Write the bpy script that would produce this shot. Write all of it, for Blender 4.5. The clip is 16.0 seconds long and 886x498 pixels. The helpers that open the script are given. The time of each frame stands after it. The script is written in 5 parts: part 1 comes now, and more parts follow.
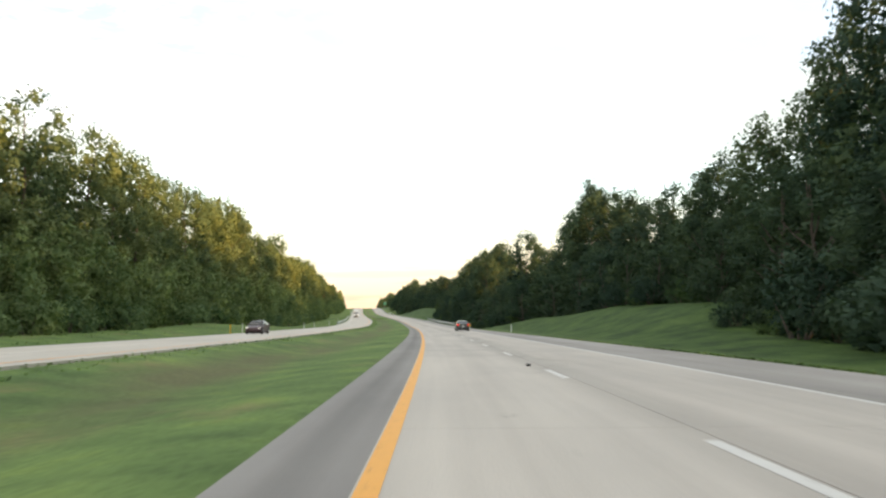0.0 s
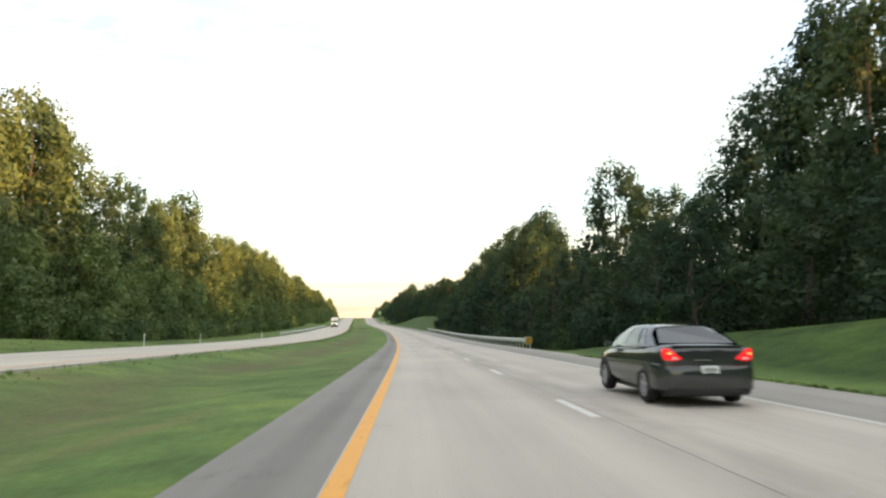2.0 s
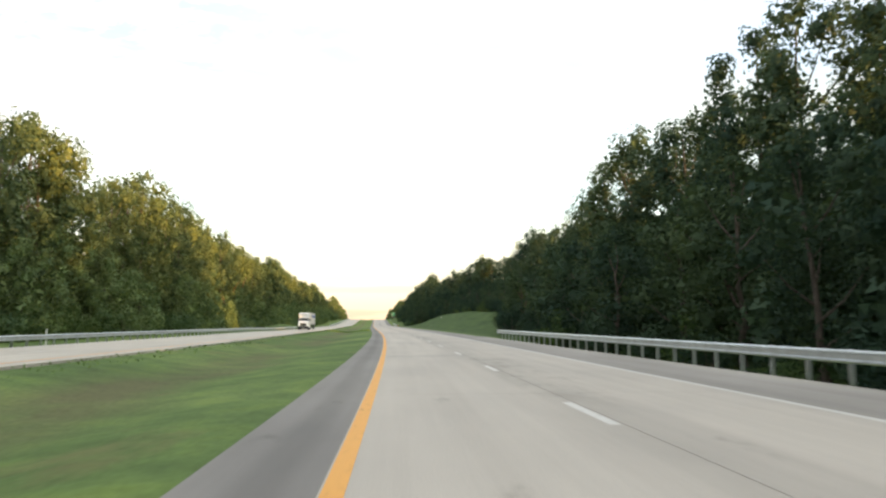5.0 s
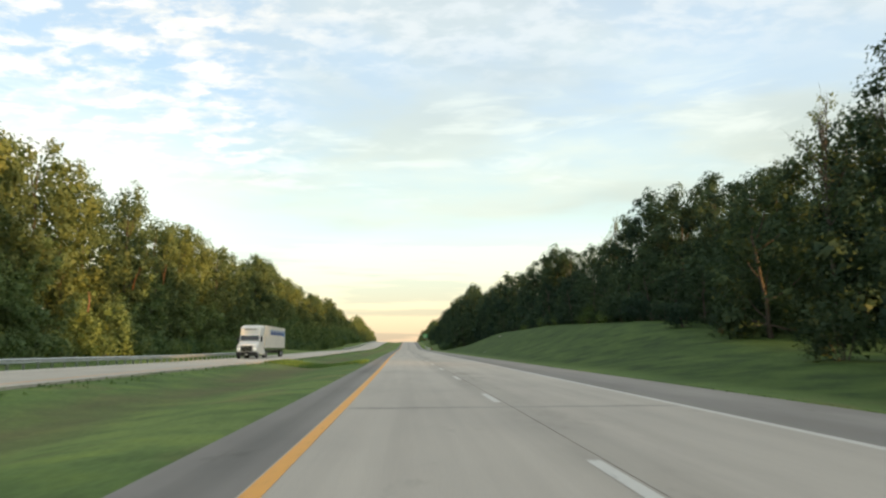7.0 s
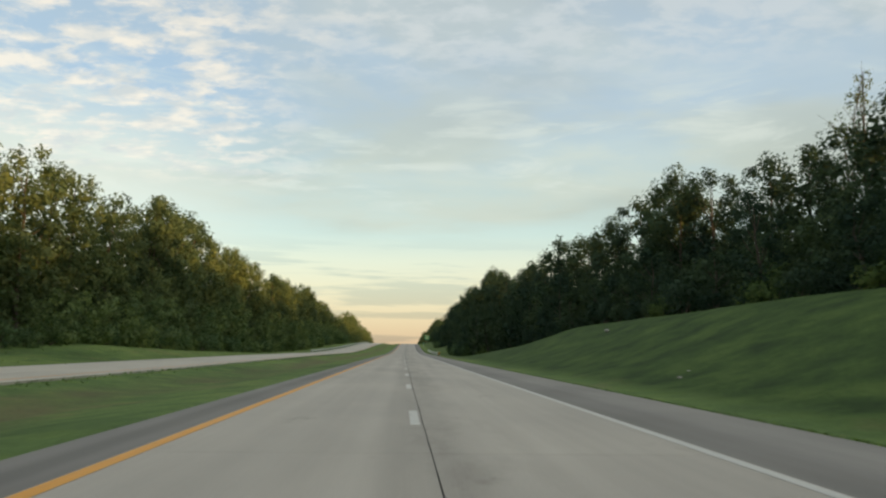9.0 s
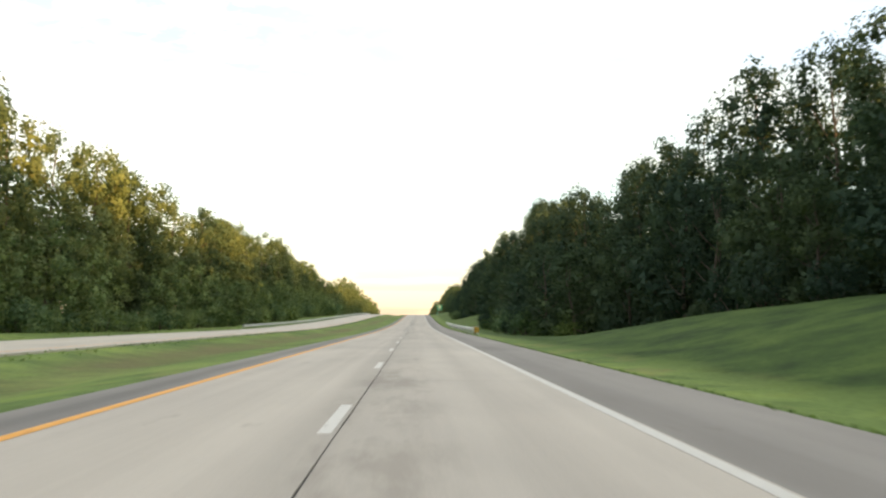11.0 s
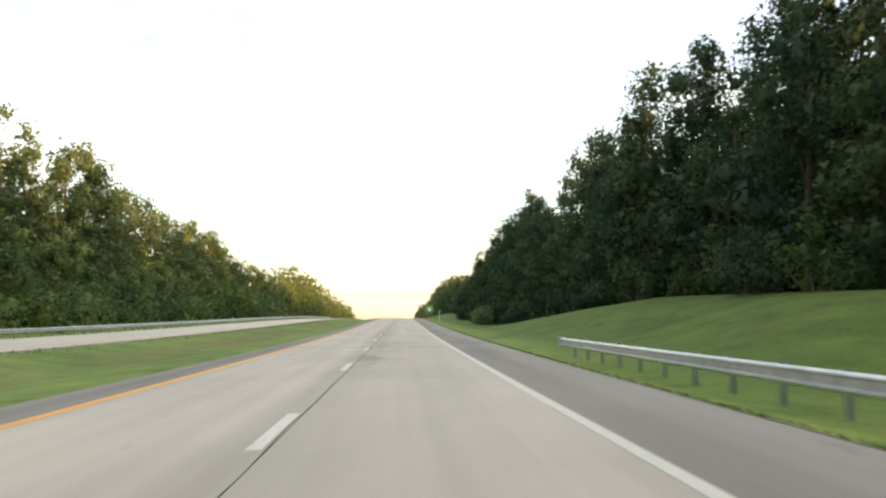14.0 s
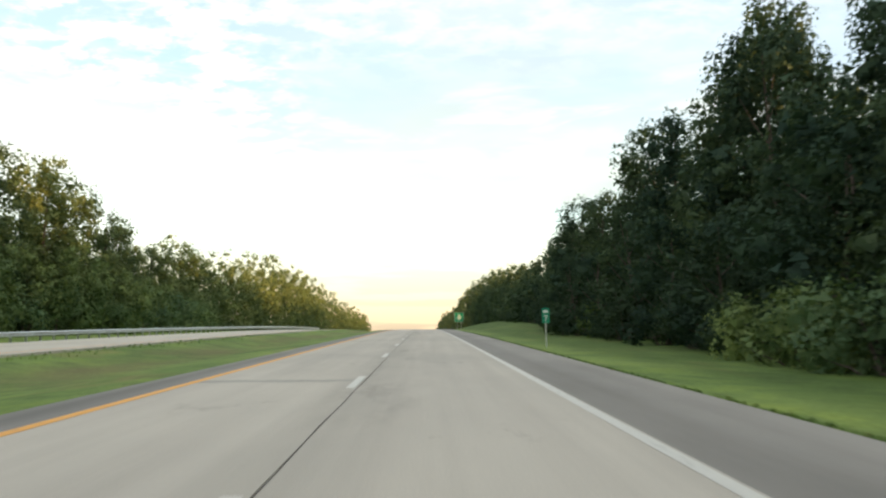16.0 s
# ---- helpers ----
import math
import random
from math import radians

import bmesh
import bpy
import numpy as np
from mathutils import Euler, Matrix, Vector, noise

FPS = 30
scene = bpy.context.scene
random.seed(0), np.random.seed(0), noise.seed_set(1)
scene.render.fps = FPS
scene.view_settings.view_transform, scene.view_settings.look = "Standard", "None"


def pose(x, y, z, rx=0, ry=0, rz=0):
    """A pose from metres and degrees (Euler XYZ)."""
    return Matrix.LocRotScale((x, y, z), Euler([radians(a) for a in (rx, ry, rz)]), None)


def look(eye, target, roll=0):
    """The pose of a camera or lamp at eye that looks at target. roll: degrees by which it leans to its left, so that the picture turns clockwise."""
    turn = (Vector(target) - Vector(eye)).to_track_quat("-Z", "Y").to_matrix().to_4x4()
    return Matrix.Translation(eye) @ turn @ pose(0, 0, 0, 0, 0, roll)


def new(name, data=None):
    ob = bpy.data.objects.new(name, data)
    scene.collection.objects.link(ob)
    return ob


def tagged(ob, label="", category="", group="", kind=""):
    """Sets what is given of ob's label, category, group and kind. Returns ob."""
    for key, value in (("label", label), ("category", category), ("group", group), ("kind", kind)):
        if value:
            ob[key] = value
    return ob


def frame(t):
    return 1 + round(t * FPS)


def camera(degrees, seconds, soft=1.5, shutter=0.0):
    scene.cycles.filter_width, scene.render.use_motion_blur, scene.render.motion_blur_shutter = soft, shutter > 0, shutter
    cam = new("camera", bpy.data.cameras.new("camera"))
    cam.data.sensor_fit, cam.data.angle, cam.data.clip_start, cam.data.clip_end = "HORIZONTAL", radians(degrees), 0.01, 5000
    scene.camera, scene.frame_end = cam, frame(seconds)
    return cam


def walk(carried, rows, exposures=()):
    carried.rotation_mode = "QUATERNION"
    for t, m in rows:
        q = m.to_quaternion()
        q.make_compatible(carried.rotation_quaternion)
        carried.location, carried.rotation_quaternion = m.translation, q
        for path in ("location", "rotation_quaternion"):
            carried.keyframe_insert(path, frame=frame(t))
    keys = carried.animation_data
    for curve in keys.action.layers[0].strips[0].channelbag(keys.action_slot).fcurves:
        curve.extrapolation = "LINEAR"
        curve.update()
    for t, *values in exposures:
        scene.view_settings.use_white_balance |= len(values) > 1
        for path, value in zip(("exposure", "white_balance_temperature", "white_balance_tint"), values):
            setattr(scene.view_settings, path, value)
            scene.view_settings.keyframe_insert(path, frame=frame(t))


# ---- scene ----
# camera
cam = camera(64.0, 16.0, soft=2.3, shutter=0.12)
PATH = [
    (0.0, pose(-2.90, -0.32, 1.236, 94.88, 0.32, -0.08)),
    (0.5, pose(-3.03, 19.66, 0.899, 95.29, -0.16, -0.59)),
    (1.0, pose(-3.49, 39.61, 0.528, 95.42, -0.94, -0.67)),
    (1.5, pose(-4.00, 59.52, 0.164, 95.96, -0.87, -0.47)),
    (2.0, pose(-4.64, 79.41, -0.169, 95.80, 0.02, -0.17)),
    (2.5, pose(-5.56, 99.26, -0.483, 96.24, 0.17, -0.79)),
    (3.0, pose(-6.56, 119.07, -0.797, 96.52, -0.80, -0.71)),
    (3.5, pose(-7.70, 138.86, -1.112, 96.46, -0.20, -0.21)),
    (4.0, pose(-9.00, 158.61, -1.389, 95.29, 0.19, 0.12)),
    (4.5, pose(-10.36, 178.33, -1.585, 95.15, 1.04, 0.41)),
    (4.7, pose(-10.91, 186.22, -1.632, 95.57, 0.59, 0.73)),
    (6.8, pose(-17.92, 268.75, -1.564, 97.30, 0.40, 3.30)),
    (7.0, pose(-18.66, 276.60, -1.540, 97.96, 0.28, 3.76)),
    (7.5, pose(-20.59, 296.21, -1.477, 98.42, -0.60, 2.84)),
    (8.0, pose(-22.51, 315.82, -1.416, 98.32, -0.53, 3.49)),
    (8.5, pose(-24.52, 335.42, -1.356, 98.05, -0.88, 3.35)),
    (9.0, pose(-26.59, 355.02, -1.298, 98.23, -0.85, 3.78)),
    (9.2, pose(-27.39, 362.87, -1.275, 97.79, -0.78, 3.55)),
    (11.3, pose(-36.24, 445.19, -1.027, 95.81, -0.02, 4.76)),
    (11.5, pose(-37.11, 453.04, -1.003, 95.70, 0.25, 4.59)),
    (12.0, pose(-39.43, 472.64, -0.950, 95.65, 0.46, 4.56)),
    (12.5, pose(-41.77, 492.25, -0.904, 95.81, 0.62, 4.75)),
    (13.0, pose(-44.11, 511.88, -0.843, 96.73, 0.12, 4.43)),
    (13.5, pose(-46.39, 531.54, -0.735, 96.15, 0.91, 3.78)),
    (14.0, pose(-48.70, 551.20, -0.552, 96.44, 0.40, 3.22)),
    (14.5, pose(-51.00, 570.90, -0.285, 97.73, 0.32, 3.46)),
    (15.0, pose(-53.27, 590.62, 0.068, 97.71, 0.93, 3.48)),
    (15.5, pose(-55.56, 610.36, 0.505, 97.01, 0.39, 3.51)),
    (16.0, pose(-57.86, 630.13, 1.002, 97.20, 0.37, 4.94)),
]
walk(cam, PATH, exposures=[(0.0, 1.15, 6700, 8), (4.7, 1.15, 6700, 8), (6.8, 0.7, 6700, 4), (7.5, 0.27, 6700, 2), (8.0, 0.15, 6700, 2), (8.5, 0.1, 6700, 2), (9.2, 0.12, 6700, 2), (11.3, 1.18, 6950, 8), (13.5, 1.18, 6950, 8),
                          (14.5, 1.15, 6900, 8), (15.0, 0.86, 6750, 5), (16.0, 0.85, 6750, 4)])

# ---------------------------------------------------------------- sky and sun
SUN_AZ = (1.095, -0.724)          # horizontal way towards the sun
SUN_EL = 3.0
world = bpy.data.worlds.new("sky")
scene.world = world
world.use_nodes = True


def build_sky():
    nt = world.node_tree
    nt.nodes.clear()
    N, L = nt.nodes.new, nt.links.new

    def fed(socket, v):
        if isinstance(v, (int, float)):
            socket.default_value = v
        elif isinstance(v, tuple):
            socket.default_value = (*v, 1)
        else:
            L(v, socket)

    def calc(op, a, b, c=0.0):
        n = N("ShaderNodeMath")
        n.operation = op
        for k, v in enumerate((a, b, c)):
            fed(n.inputs[k], v)
        return n.outputs[0]

    def span(v, a, b, lo=0.0, hi=1.0):
        n = N("ShaderNodeMapRange")
        n.interpolation_type = "SMOOTHSTEP"
        for k, q in (("From Min", a), ("From Max", b), ("To Min", lo), ("To Max", hi)):
            n.inputs[k].default_value = q
        L(v, n.inputs["Value"])
        return n.outputs[0]

    def ramp(v, *stops):
        n = N("ShaderNodeValToRGB")
        els = n.color_ramp.elements
        els[0].position, els[0].color = stops[0][0], (*stops[0][1], 1)
        els[1].position, els[1].color = stops[-1][0], (*stops[-1][1], 1)
        for pos, col in stops[1:-1]:
            els.new(pos).color = (*col, 1)
        L(v, n.inputs[0])
        return n.outputs[0]

    def mixed(fac, a, b, kind="MIX"):
        n = N("ShaderNodeMix")
        n.data_type, n.blend_type = "RGBA", kind
        fed(n.inputs["Factor"], fac); fed(n.inputs[6], a); fed(n.inputs[7], b)
        return n.outputs[2]

    def fbm(vec, scale, detail, rough=0.55, warp=0.0):
        n = N("ShaderNodeTexNoise")
        for k, q in (("Scale", scale), ("Detail", detail), ("Roughness", rough), ("Distortion", warp)):
            n.inputs[k].default_value = q
        L(vec, n.inputs["Vector"])
        return n.outputs["Fac"]

    def mapped(vec, scale, turn=0.0, move=(0, 0, 0)):
        n = N("ShaderNodeMapping")
        n.inputs["Scale"].default_value, n.inputs["Rotation"].default_value, n.inputs["Location"].default_value = scale, (0, 0, radians(turn)), move
        L(vec, n.inputs["Vector"])
        return n.outputs[0]

    out, bg, sky = N("ShaderNodeOutputWorld"), N("ShaderNodeBackground"), N("ShaderNodeTexSky")
    sky.sky_type, sky.sun_disc = "NISHITA", False
    sky.sun_elevation = radians(SUN_EL)
    sky.sun_rotation = math.atan2(SUN_AZ[0], SUN_AZ[1])
    sky.air_density, sky.dust_density, sky.ozone_density = 0.6, 2.0, 0.6
    way = N("ShaderNodeTexCoord").outputs["Generated"]
    sep = N("ShaderNodeSeparateXYZ")
    L(way, sep.inputs[0])
    east, high = sep.outputs["X"], sep.outputs["Z"]
    # cloud sheet: the way divided by its height, so clouds shrink towards the horizon
    lift = calc("ADD", calc("MAXIMUM", high, 0.0), 0.15)
    cmb, div = N("ShaderNodeCombineXYZ"), N("ShaderNodeVectorMath")
    div.operation = "DIVIDE"
    for k in range(3):
        L(lift, cmb.inputs[k])
    L(way, div.inputs[0]); L(cmb.outputs[0], div.inputs[1])
    plane = mapped(div.outputs[0], (0.85, 1.25, 0.0), -12, (3.1, 1.7, 0))
    flat = mapped(way, (2.2, 2.2, 30.0))
    wavy = calc("MULTIPLY_ADD", fbm(mapped(way, (2.0, 2.0, 9.0)), 1.7, 4.0), 0.10, calc("SUBTRACT", high, 0.05))
    # the clear air, warm at the horizon, pale green above that, then blue
    clear = ramp(high, (0.0, (0.86, 0.60, 0.42)), (0.05, (0.92, 0.72, 0.50)), (0.09, (0.92, 0.82, 0.60)), (0.125, (0.86, 0.86, 0.70)), (0.16, (0.68, 0.80, 0.76)), (0.22, (0.54, 0.68, 0.72)), (0.32, (0.42, 0.58, 0.84)), (0.5, (0.37, 0.51, 0.74)), (1.0, (0.46, 0.53, 0.64)))
    # a broad thin sheet of grey cloud over a clear strip
    sheet = ramp(wavy, (0.0, (0.0,) * 3), (0.145, (0.04,) * 3), (0.165, (0.10,) * 3), (0.195, (0.90,) * 3), (0.25, (0.88,) * 3), (0.30, (0.76,) * 3), (0.37, (0.62,) * 3), (0.46, (0.62,) * 3), (1.0, (0.85,) * 3))
    holes = span(fbm(plane, 1.6, 5.0, 0.55, 0.3), 0.36, 0.60, 0.60, 1.12)
    tint = ramp(high, (0.12, (0.68, 0.64, 0.52)), (0.20, (0.58, 0.60, 0.53)), (0.28, (0.66, 0.68, 0.61)), (0.45, (0.71, 0.71, 0.66)), (1.0, (0.74, 0.70, 0.60)))
    shade = span(fbm(plane, 0.9, 4.0, 0.5, 0.4), 0.34, 0.66, 0.84, 1.14)
    west = span(east, -0.20, -0.36, 0.0, 1.0)
    open_west = calc("MULTIPLY_ADD", calc("MULTIPLY", west, span(high, 0.22, 0.27)), -0.55, 1.0)
    toned = N("ShaderNodeVectorMath")
    toned.operation = "SCALE"
    L(tint, toned.inputs[0]); L(shade, toned.inputs["Scale"])
    air = mixed(calc("MULTIPLY", calc("MULTIPLY", sheet, holes), open_west), clear, toned.outputs[0])
    # brighter long streaks in the sheet
    streak = calc("MULTIPLY", span(fbm(mapped(way, (3.0, 3.0, 16.0)), 1.9, 5.0, 0.6, 0.4), 0.50, 0.68), calc("MULTIPLY", span(high, 0.17, 0.23), span(high, 0.40, 0.30)))
    air = mixed(calc("MULTIPLY", streak, 0.6), air, (0.84, 0.85, 0.79))
    haze = calc("MULTIPLY", span(east, -0.26, -0.50), calc("MULTIPLY", span(high, 0.09, 0.15), span(high, 0.34, 0.24)))
    air = mixed(calc("MULTIPLY", haze, 0.6), air, (0.96, 0.92, 0.80))
    # small billows, peach where they are lit, thickest to the west
    puff = span(fbm(plane, 9.0, 6.0, 0.60, 0.20), 0.40, 0.62)
    amount = calc("MULTIPLY", puff, calc("MAXIMUM", calc("MULTIPLY", west, span(high, 0.20, 0.26)), calc("MULTIPLY", span(high, 0.33, 0.42), 0.70)))
    lit = ramp(fbm(plane, 10.0, 4.0), (0.38, (0.72, 0.70, 0.70)), (0.60, (1.10, 0.94, 0.80)))
    air = mixed(calc("MULTIPLY", amount, 0.95), air, mixed(span(east, -0.45, 0.0), lit, (0.76, 0.77, 0.81)))
    # thin flat bars of grey cloud low over the horizon
    bars = calc("MULTIPLY", span(fbm(flat, 1.9, 5.0), 0.48, 0.60), span(high, 0.10, 0.17, 1.0, 0.0))
    air = mixed(bars, air, (0.72, 0.77, 0.84), "MULTIPLY")
    sc, ad = N("ShaderNodeVectorMath"), N("ShaderNodeVectorMath")
    sc.operation, ad.operation = "SCALE", "ADD"
    sc.inputs["Scale"].default_value = SKY_CLOUD / 0.1
    L(air, sc.inputs[0]); L(sky.outputs[0], ad.inputs[0]); L(sc.outputs[0], ad.inputs[1])
    bg.inputs["Strength"].default_value = 0.1
    L(ad.outputs[0], bg.inputs["Color"]); L(bg.outputs[0], out.inputs["Surface"])


SKY_CLOUD = 0.73
build_sky()
sun_data = bpy.data.lights.new("sun", "SUN")
sun_data.energy, sun_data.angle, sun_data.color = 5.0, radians(0.6), (1.0, 0.56, 0.19)
sun = new("sun", sun_data)
sun.matrix_world = look((0, 0, 0), (-SUN_AZ[0], -SUN_AZ[1], -math.hypot(*SUN_AZ) * math.tan(radians(SUN_EL))))


# ---------------------------------------------------------------- materials
def material(name, rough=0.8, metal=0.0, color=(0.5, 0.5, 0.5)):
    m = bpy.data.materials.new(name)
    m.use_nodes = True
    b = m.node_tree.nodes["Principled BSDF"]
    b.inputs["Roughness"].default_value, b.inputs["Metallic"].default_value = rough, metal
    b.inputs["Base Color"].default_value = (*color, 1)
    return m, m.node_tree, b


def noise_node(nt, scale, detail=4.0, vec=None, stretch=None, rough=0.55):
    n = nt.nodes.new("ShaderNodeTexNoise")
    n.inputs["Scale"].default_value, n.inputs["Detail"].default_value, n.inputs["Roughness"].default_value = scale, detail, rough
    if stretch:
        mp = nt.nodes.new("ShaderNodeMapping")
        mp.inputs["Scale"].default_value = stretch
        nt.links.new(vec, mp.inputs["Vector"])
        vec = mp.outputs[0]
    if vec:
        nt.links.new(vec, n.inputs["Vector"])
    return n.outputs["Fac"]


def ramp_node(nt, fac, stops):
    r = nt.nodes.new("ShaderNodeValToRGB")
    els = r.color_ramp.elements
    els[0].position, els[0].color = stops[0][0], (*stops[0][1], 1)
    els[1].position, els[1].color = stops[-1][0], (*stops[-1][1], 1)
    for pos, col in stops[1:-1]:
        els.new(pos).color = (*col, 1)
    nt.links.new(fac, r.inputs[0])
    return r.outputs[0]


def mix_node(nt, kind, fac, a, b):
    m = nt.nodes.new("ShaderNodeMix")
    m.data_type, m.blend_type = "RGBA", kind
    if isinstance(fac, float):
        m.inputs["Factor"].default_value = fac
    else:
        nt.links.new(fac, m.inputs["Factor"])
    for i, v in ((6, a), (7, b)):
        if isinstance(v, tuple):
            m.inputs[i].default_value = (*v, 1)
        else:
            nt.links.new(v, m.inputs[i])
    return m.outputs[2]


def bump_node(nt, b, height, strength, dist):
    n = nt.nodes.new("ShaderNodeBump")
    n.inputs["Strength"].default_value, n.inputs["Distance"].default_value = strength, dist
    nt.links.new(height, n.inputs["Height"])
    nt.links.new(n.outputs[0], b.inputs["Normal"])


def uv_of(nt):
    return nt.nodes.new("ShaderNodeTexCoord").outputs["UV"]


def object_of(nt):
    return nt.nodes.new("ShaderNodeTexCoord").outputs["Object"]


def road_material(name, dark, mid, light, rough, grain, wear=()):
    """Pavement: streaks along the lane, blotches, grain. The UV holds metres across and along."""
    m, nt, b = material(name, rough)
    uv = uv_of(nt)
    blotch = noise_node(nt, 0.35, 4, uv, (1.0, 0.35, 1))
    streak = noise_node(nt, 1.6, 5, uv, (1.0, 0.02, 1))
    fine = noise_node(nt, grain, 3, uv)
    base = ramp_node(nt, blotch, [(0.3, dark), (0.52, mid), (0.75, light)])
    s = ramp_node(nt, streak, [(0.3, (0.90, 0.895, 0.89)), (0.6, (1.03, 1.03, 1.025))])
    f = ramp_node(nt, fine, [(0.25, (0.84, 0.84, 0.84)), (0.75, (1.12, 1.12, 1.11))])
    c = mix_node(nt, "MULTIPLY", 1.0, base, s)
    c = mix_node(nt, "MULTIPLY", 0.8, c, f)
    inf = nt.nodes.new("ShaderNodeObjectInfo")
    v = ramp_node(nt, inf.outputs["Random"], [(0.0, (0.96, 0.96, 0.96)), (1.0, (1.03, 1.03, 1.025))])
    c = mix_node(nt, "MULTIPLY", 1.0, c, v)
    if wear:
        # wear over the width of the road, X -5 to 7 m
        sp, mr = nt.nodes.new("ShaderNodeSeparateXYZ"), nt.nodes.new("ShaderNodeMapRange")
        mr.inputs["From Min"].default_value, mr.inputs["From Max"].default_value = -5.0, 7.0
        nt.links.new(uv, sp.inputs[0])
        wob = nt.nodes.new("ShaderNodeMath")
        wob.operation = "MULTIPLY_ADD"
        wob.inputs[1].default_value = 0.30
        nt.links.new(noise_node(nt, 0.5, 3, uv, (0.4, 0.12, 1)), wob.inputs[0])
        nt.links.new(sp.outputs["X"], wob.inputs[2])
        nt.links.new(wob.outputs[0], mr.inputs["Value"])
        w = ramp_node(nt, mr.outputs[0], [((x + 5.15) / 12.0, (v, v, v * 0.995)) for x, v in wear])
        c = mix_node(nt, "MULTIPLY", 1.0, c, w)
        near = ramp_node(nt, mr.outputs[0], [(0.38, (0, 0, 0)), (0.43, (1, 1, 1)), (0.49, (1, 1, 1)), (0.56, (0, 0, 0))])
        some = ramp_node(nt, noise_node(nt, 0.035, 2, uv), [(0.44, (0, 0, 0)), (0.56, (1, 1, 1))])
        smear = ramp_node(nt, noise_node(nt, 0.9, 6, uv, (1.0, 0.28, 1), 0.68), [(0.47, (1, 1, 1)), (0.60, (0.78, 0.77, 0.76))])
        c = mix_node(nt, "MULTIPLY", mix_node(nt, "MULTIPLY", 1.0, near, some), c, smear)
    # rare dark stains
    st = noise_node(nt, 0.8, 6, uv, (1.0, 0.5, 1), 0.7)
    sf = ramp_node(nt, st, [(0.62, (1, 1, 1)), (0.71, (0.76, 0.75, 0.74))])
    c = mix_node(nt, "MULTIPLY", 1.0, c, sf)
    nt.links.new(c, b.inputs["Base Color"])
    bump_node(nt, b, fine, 0.25, 0.01)
    return m


M_CONC = road_material("lane_concrete", (0.422, 0.388, 0.347), (0.477, 0.438, 0.388), (0.522, 0.478, 0.421), 0.85, 45,
                       [(-3.6, 0.97), (-2.9, 1.03), (-1.9, 0.99), (-0.75, 1.02), (-0.35, 0.89), (0.05, 0.86), (0.45, 0.90), (0.95, 1.02), (1.9, 0.985), (3.0, 1.03), (3.6, 0.98)])
M_CONC_FAR = road_material("paler_lane_concrete", (0.48, 0.445, 0.39), (0.54, 0.50, 0.435), (0.58, 0.54, 0.47), 0.85, 45)
M_ASPH = road_material("shoulder_asphalt", (0.20, 0.19, 0.18), (0.245, 0.232, 0.218), (0.285, 0.27, 0.25), 0.9, 60,
                       [(-4.7, 1.05), (-4.35, 0.98), (-4.15, 0.78), (-3.95, 0.80), (-3.75, 0.98), (3.5, 0.92), (3.75, 0.78), (4.35, 0.80), (4.65, 0.98), (5.4, 1.06), (6.2, 1.0)])
M_ASPH_PALE = road_material("pale_shoulder_asphalt", (0.236, 0.222, 0.206), (0.284, 0.267, 0.248), (0.322, 0.302, 0.280), 0.9, 60,
                            [(3.5, 0.92), (3.75, 0.84), (4.35, 0.85), (4.75, 0.98), (5.4, 1.06), (6.2, 1.0)])
M_DIRT = road_material("dry_soil", (0.15, 0.14, 0.085), (0.21, 0.185, 0.12), (0.29, 0.26, 0.185), 0.95, 20)
M_ASPH_WORN = road_material("worn_shoulder_asphalt", (0.27, 0.254, 0.232), (0.325, 0.305, 0.28), (0.375, 0.352, 0.324), 0.92, 34,
                            [(3.5, 0.92), (4.2, 0.95), (4.9, 1.0), (5.5, 1.06), (6.2, 1.08)])


def paint_material(name, col):
    m, nt, b = material(name, 0.6)
    uv = uv_of(nt)
    wear = noise_node(nt, 9.0, 5, uv, (1.0, 0.25, 1), 0.65)
    c = ramp_node(nt, wear, [(0.30, tuple(v * 0.70 for v in col)), (0.42, tuple(v * 0.93 for v in col)), (0.8, col)])
    nt.links.new(c, b.inputs["Base Color"])
    return m


M_YELLOW = paint_material("yellow_paint", (0.78, 0.36, 0.04))
M_WHITE = paint_material("white_paint", (0.63, 0.615, 0.57))


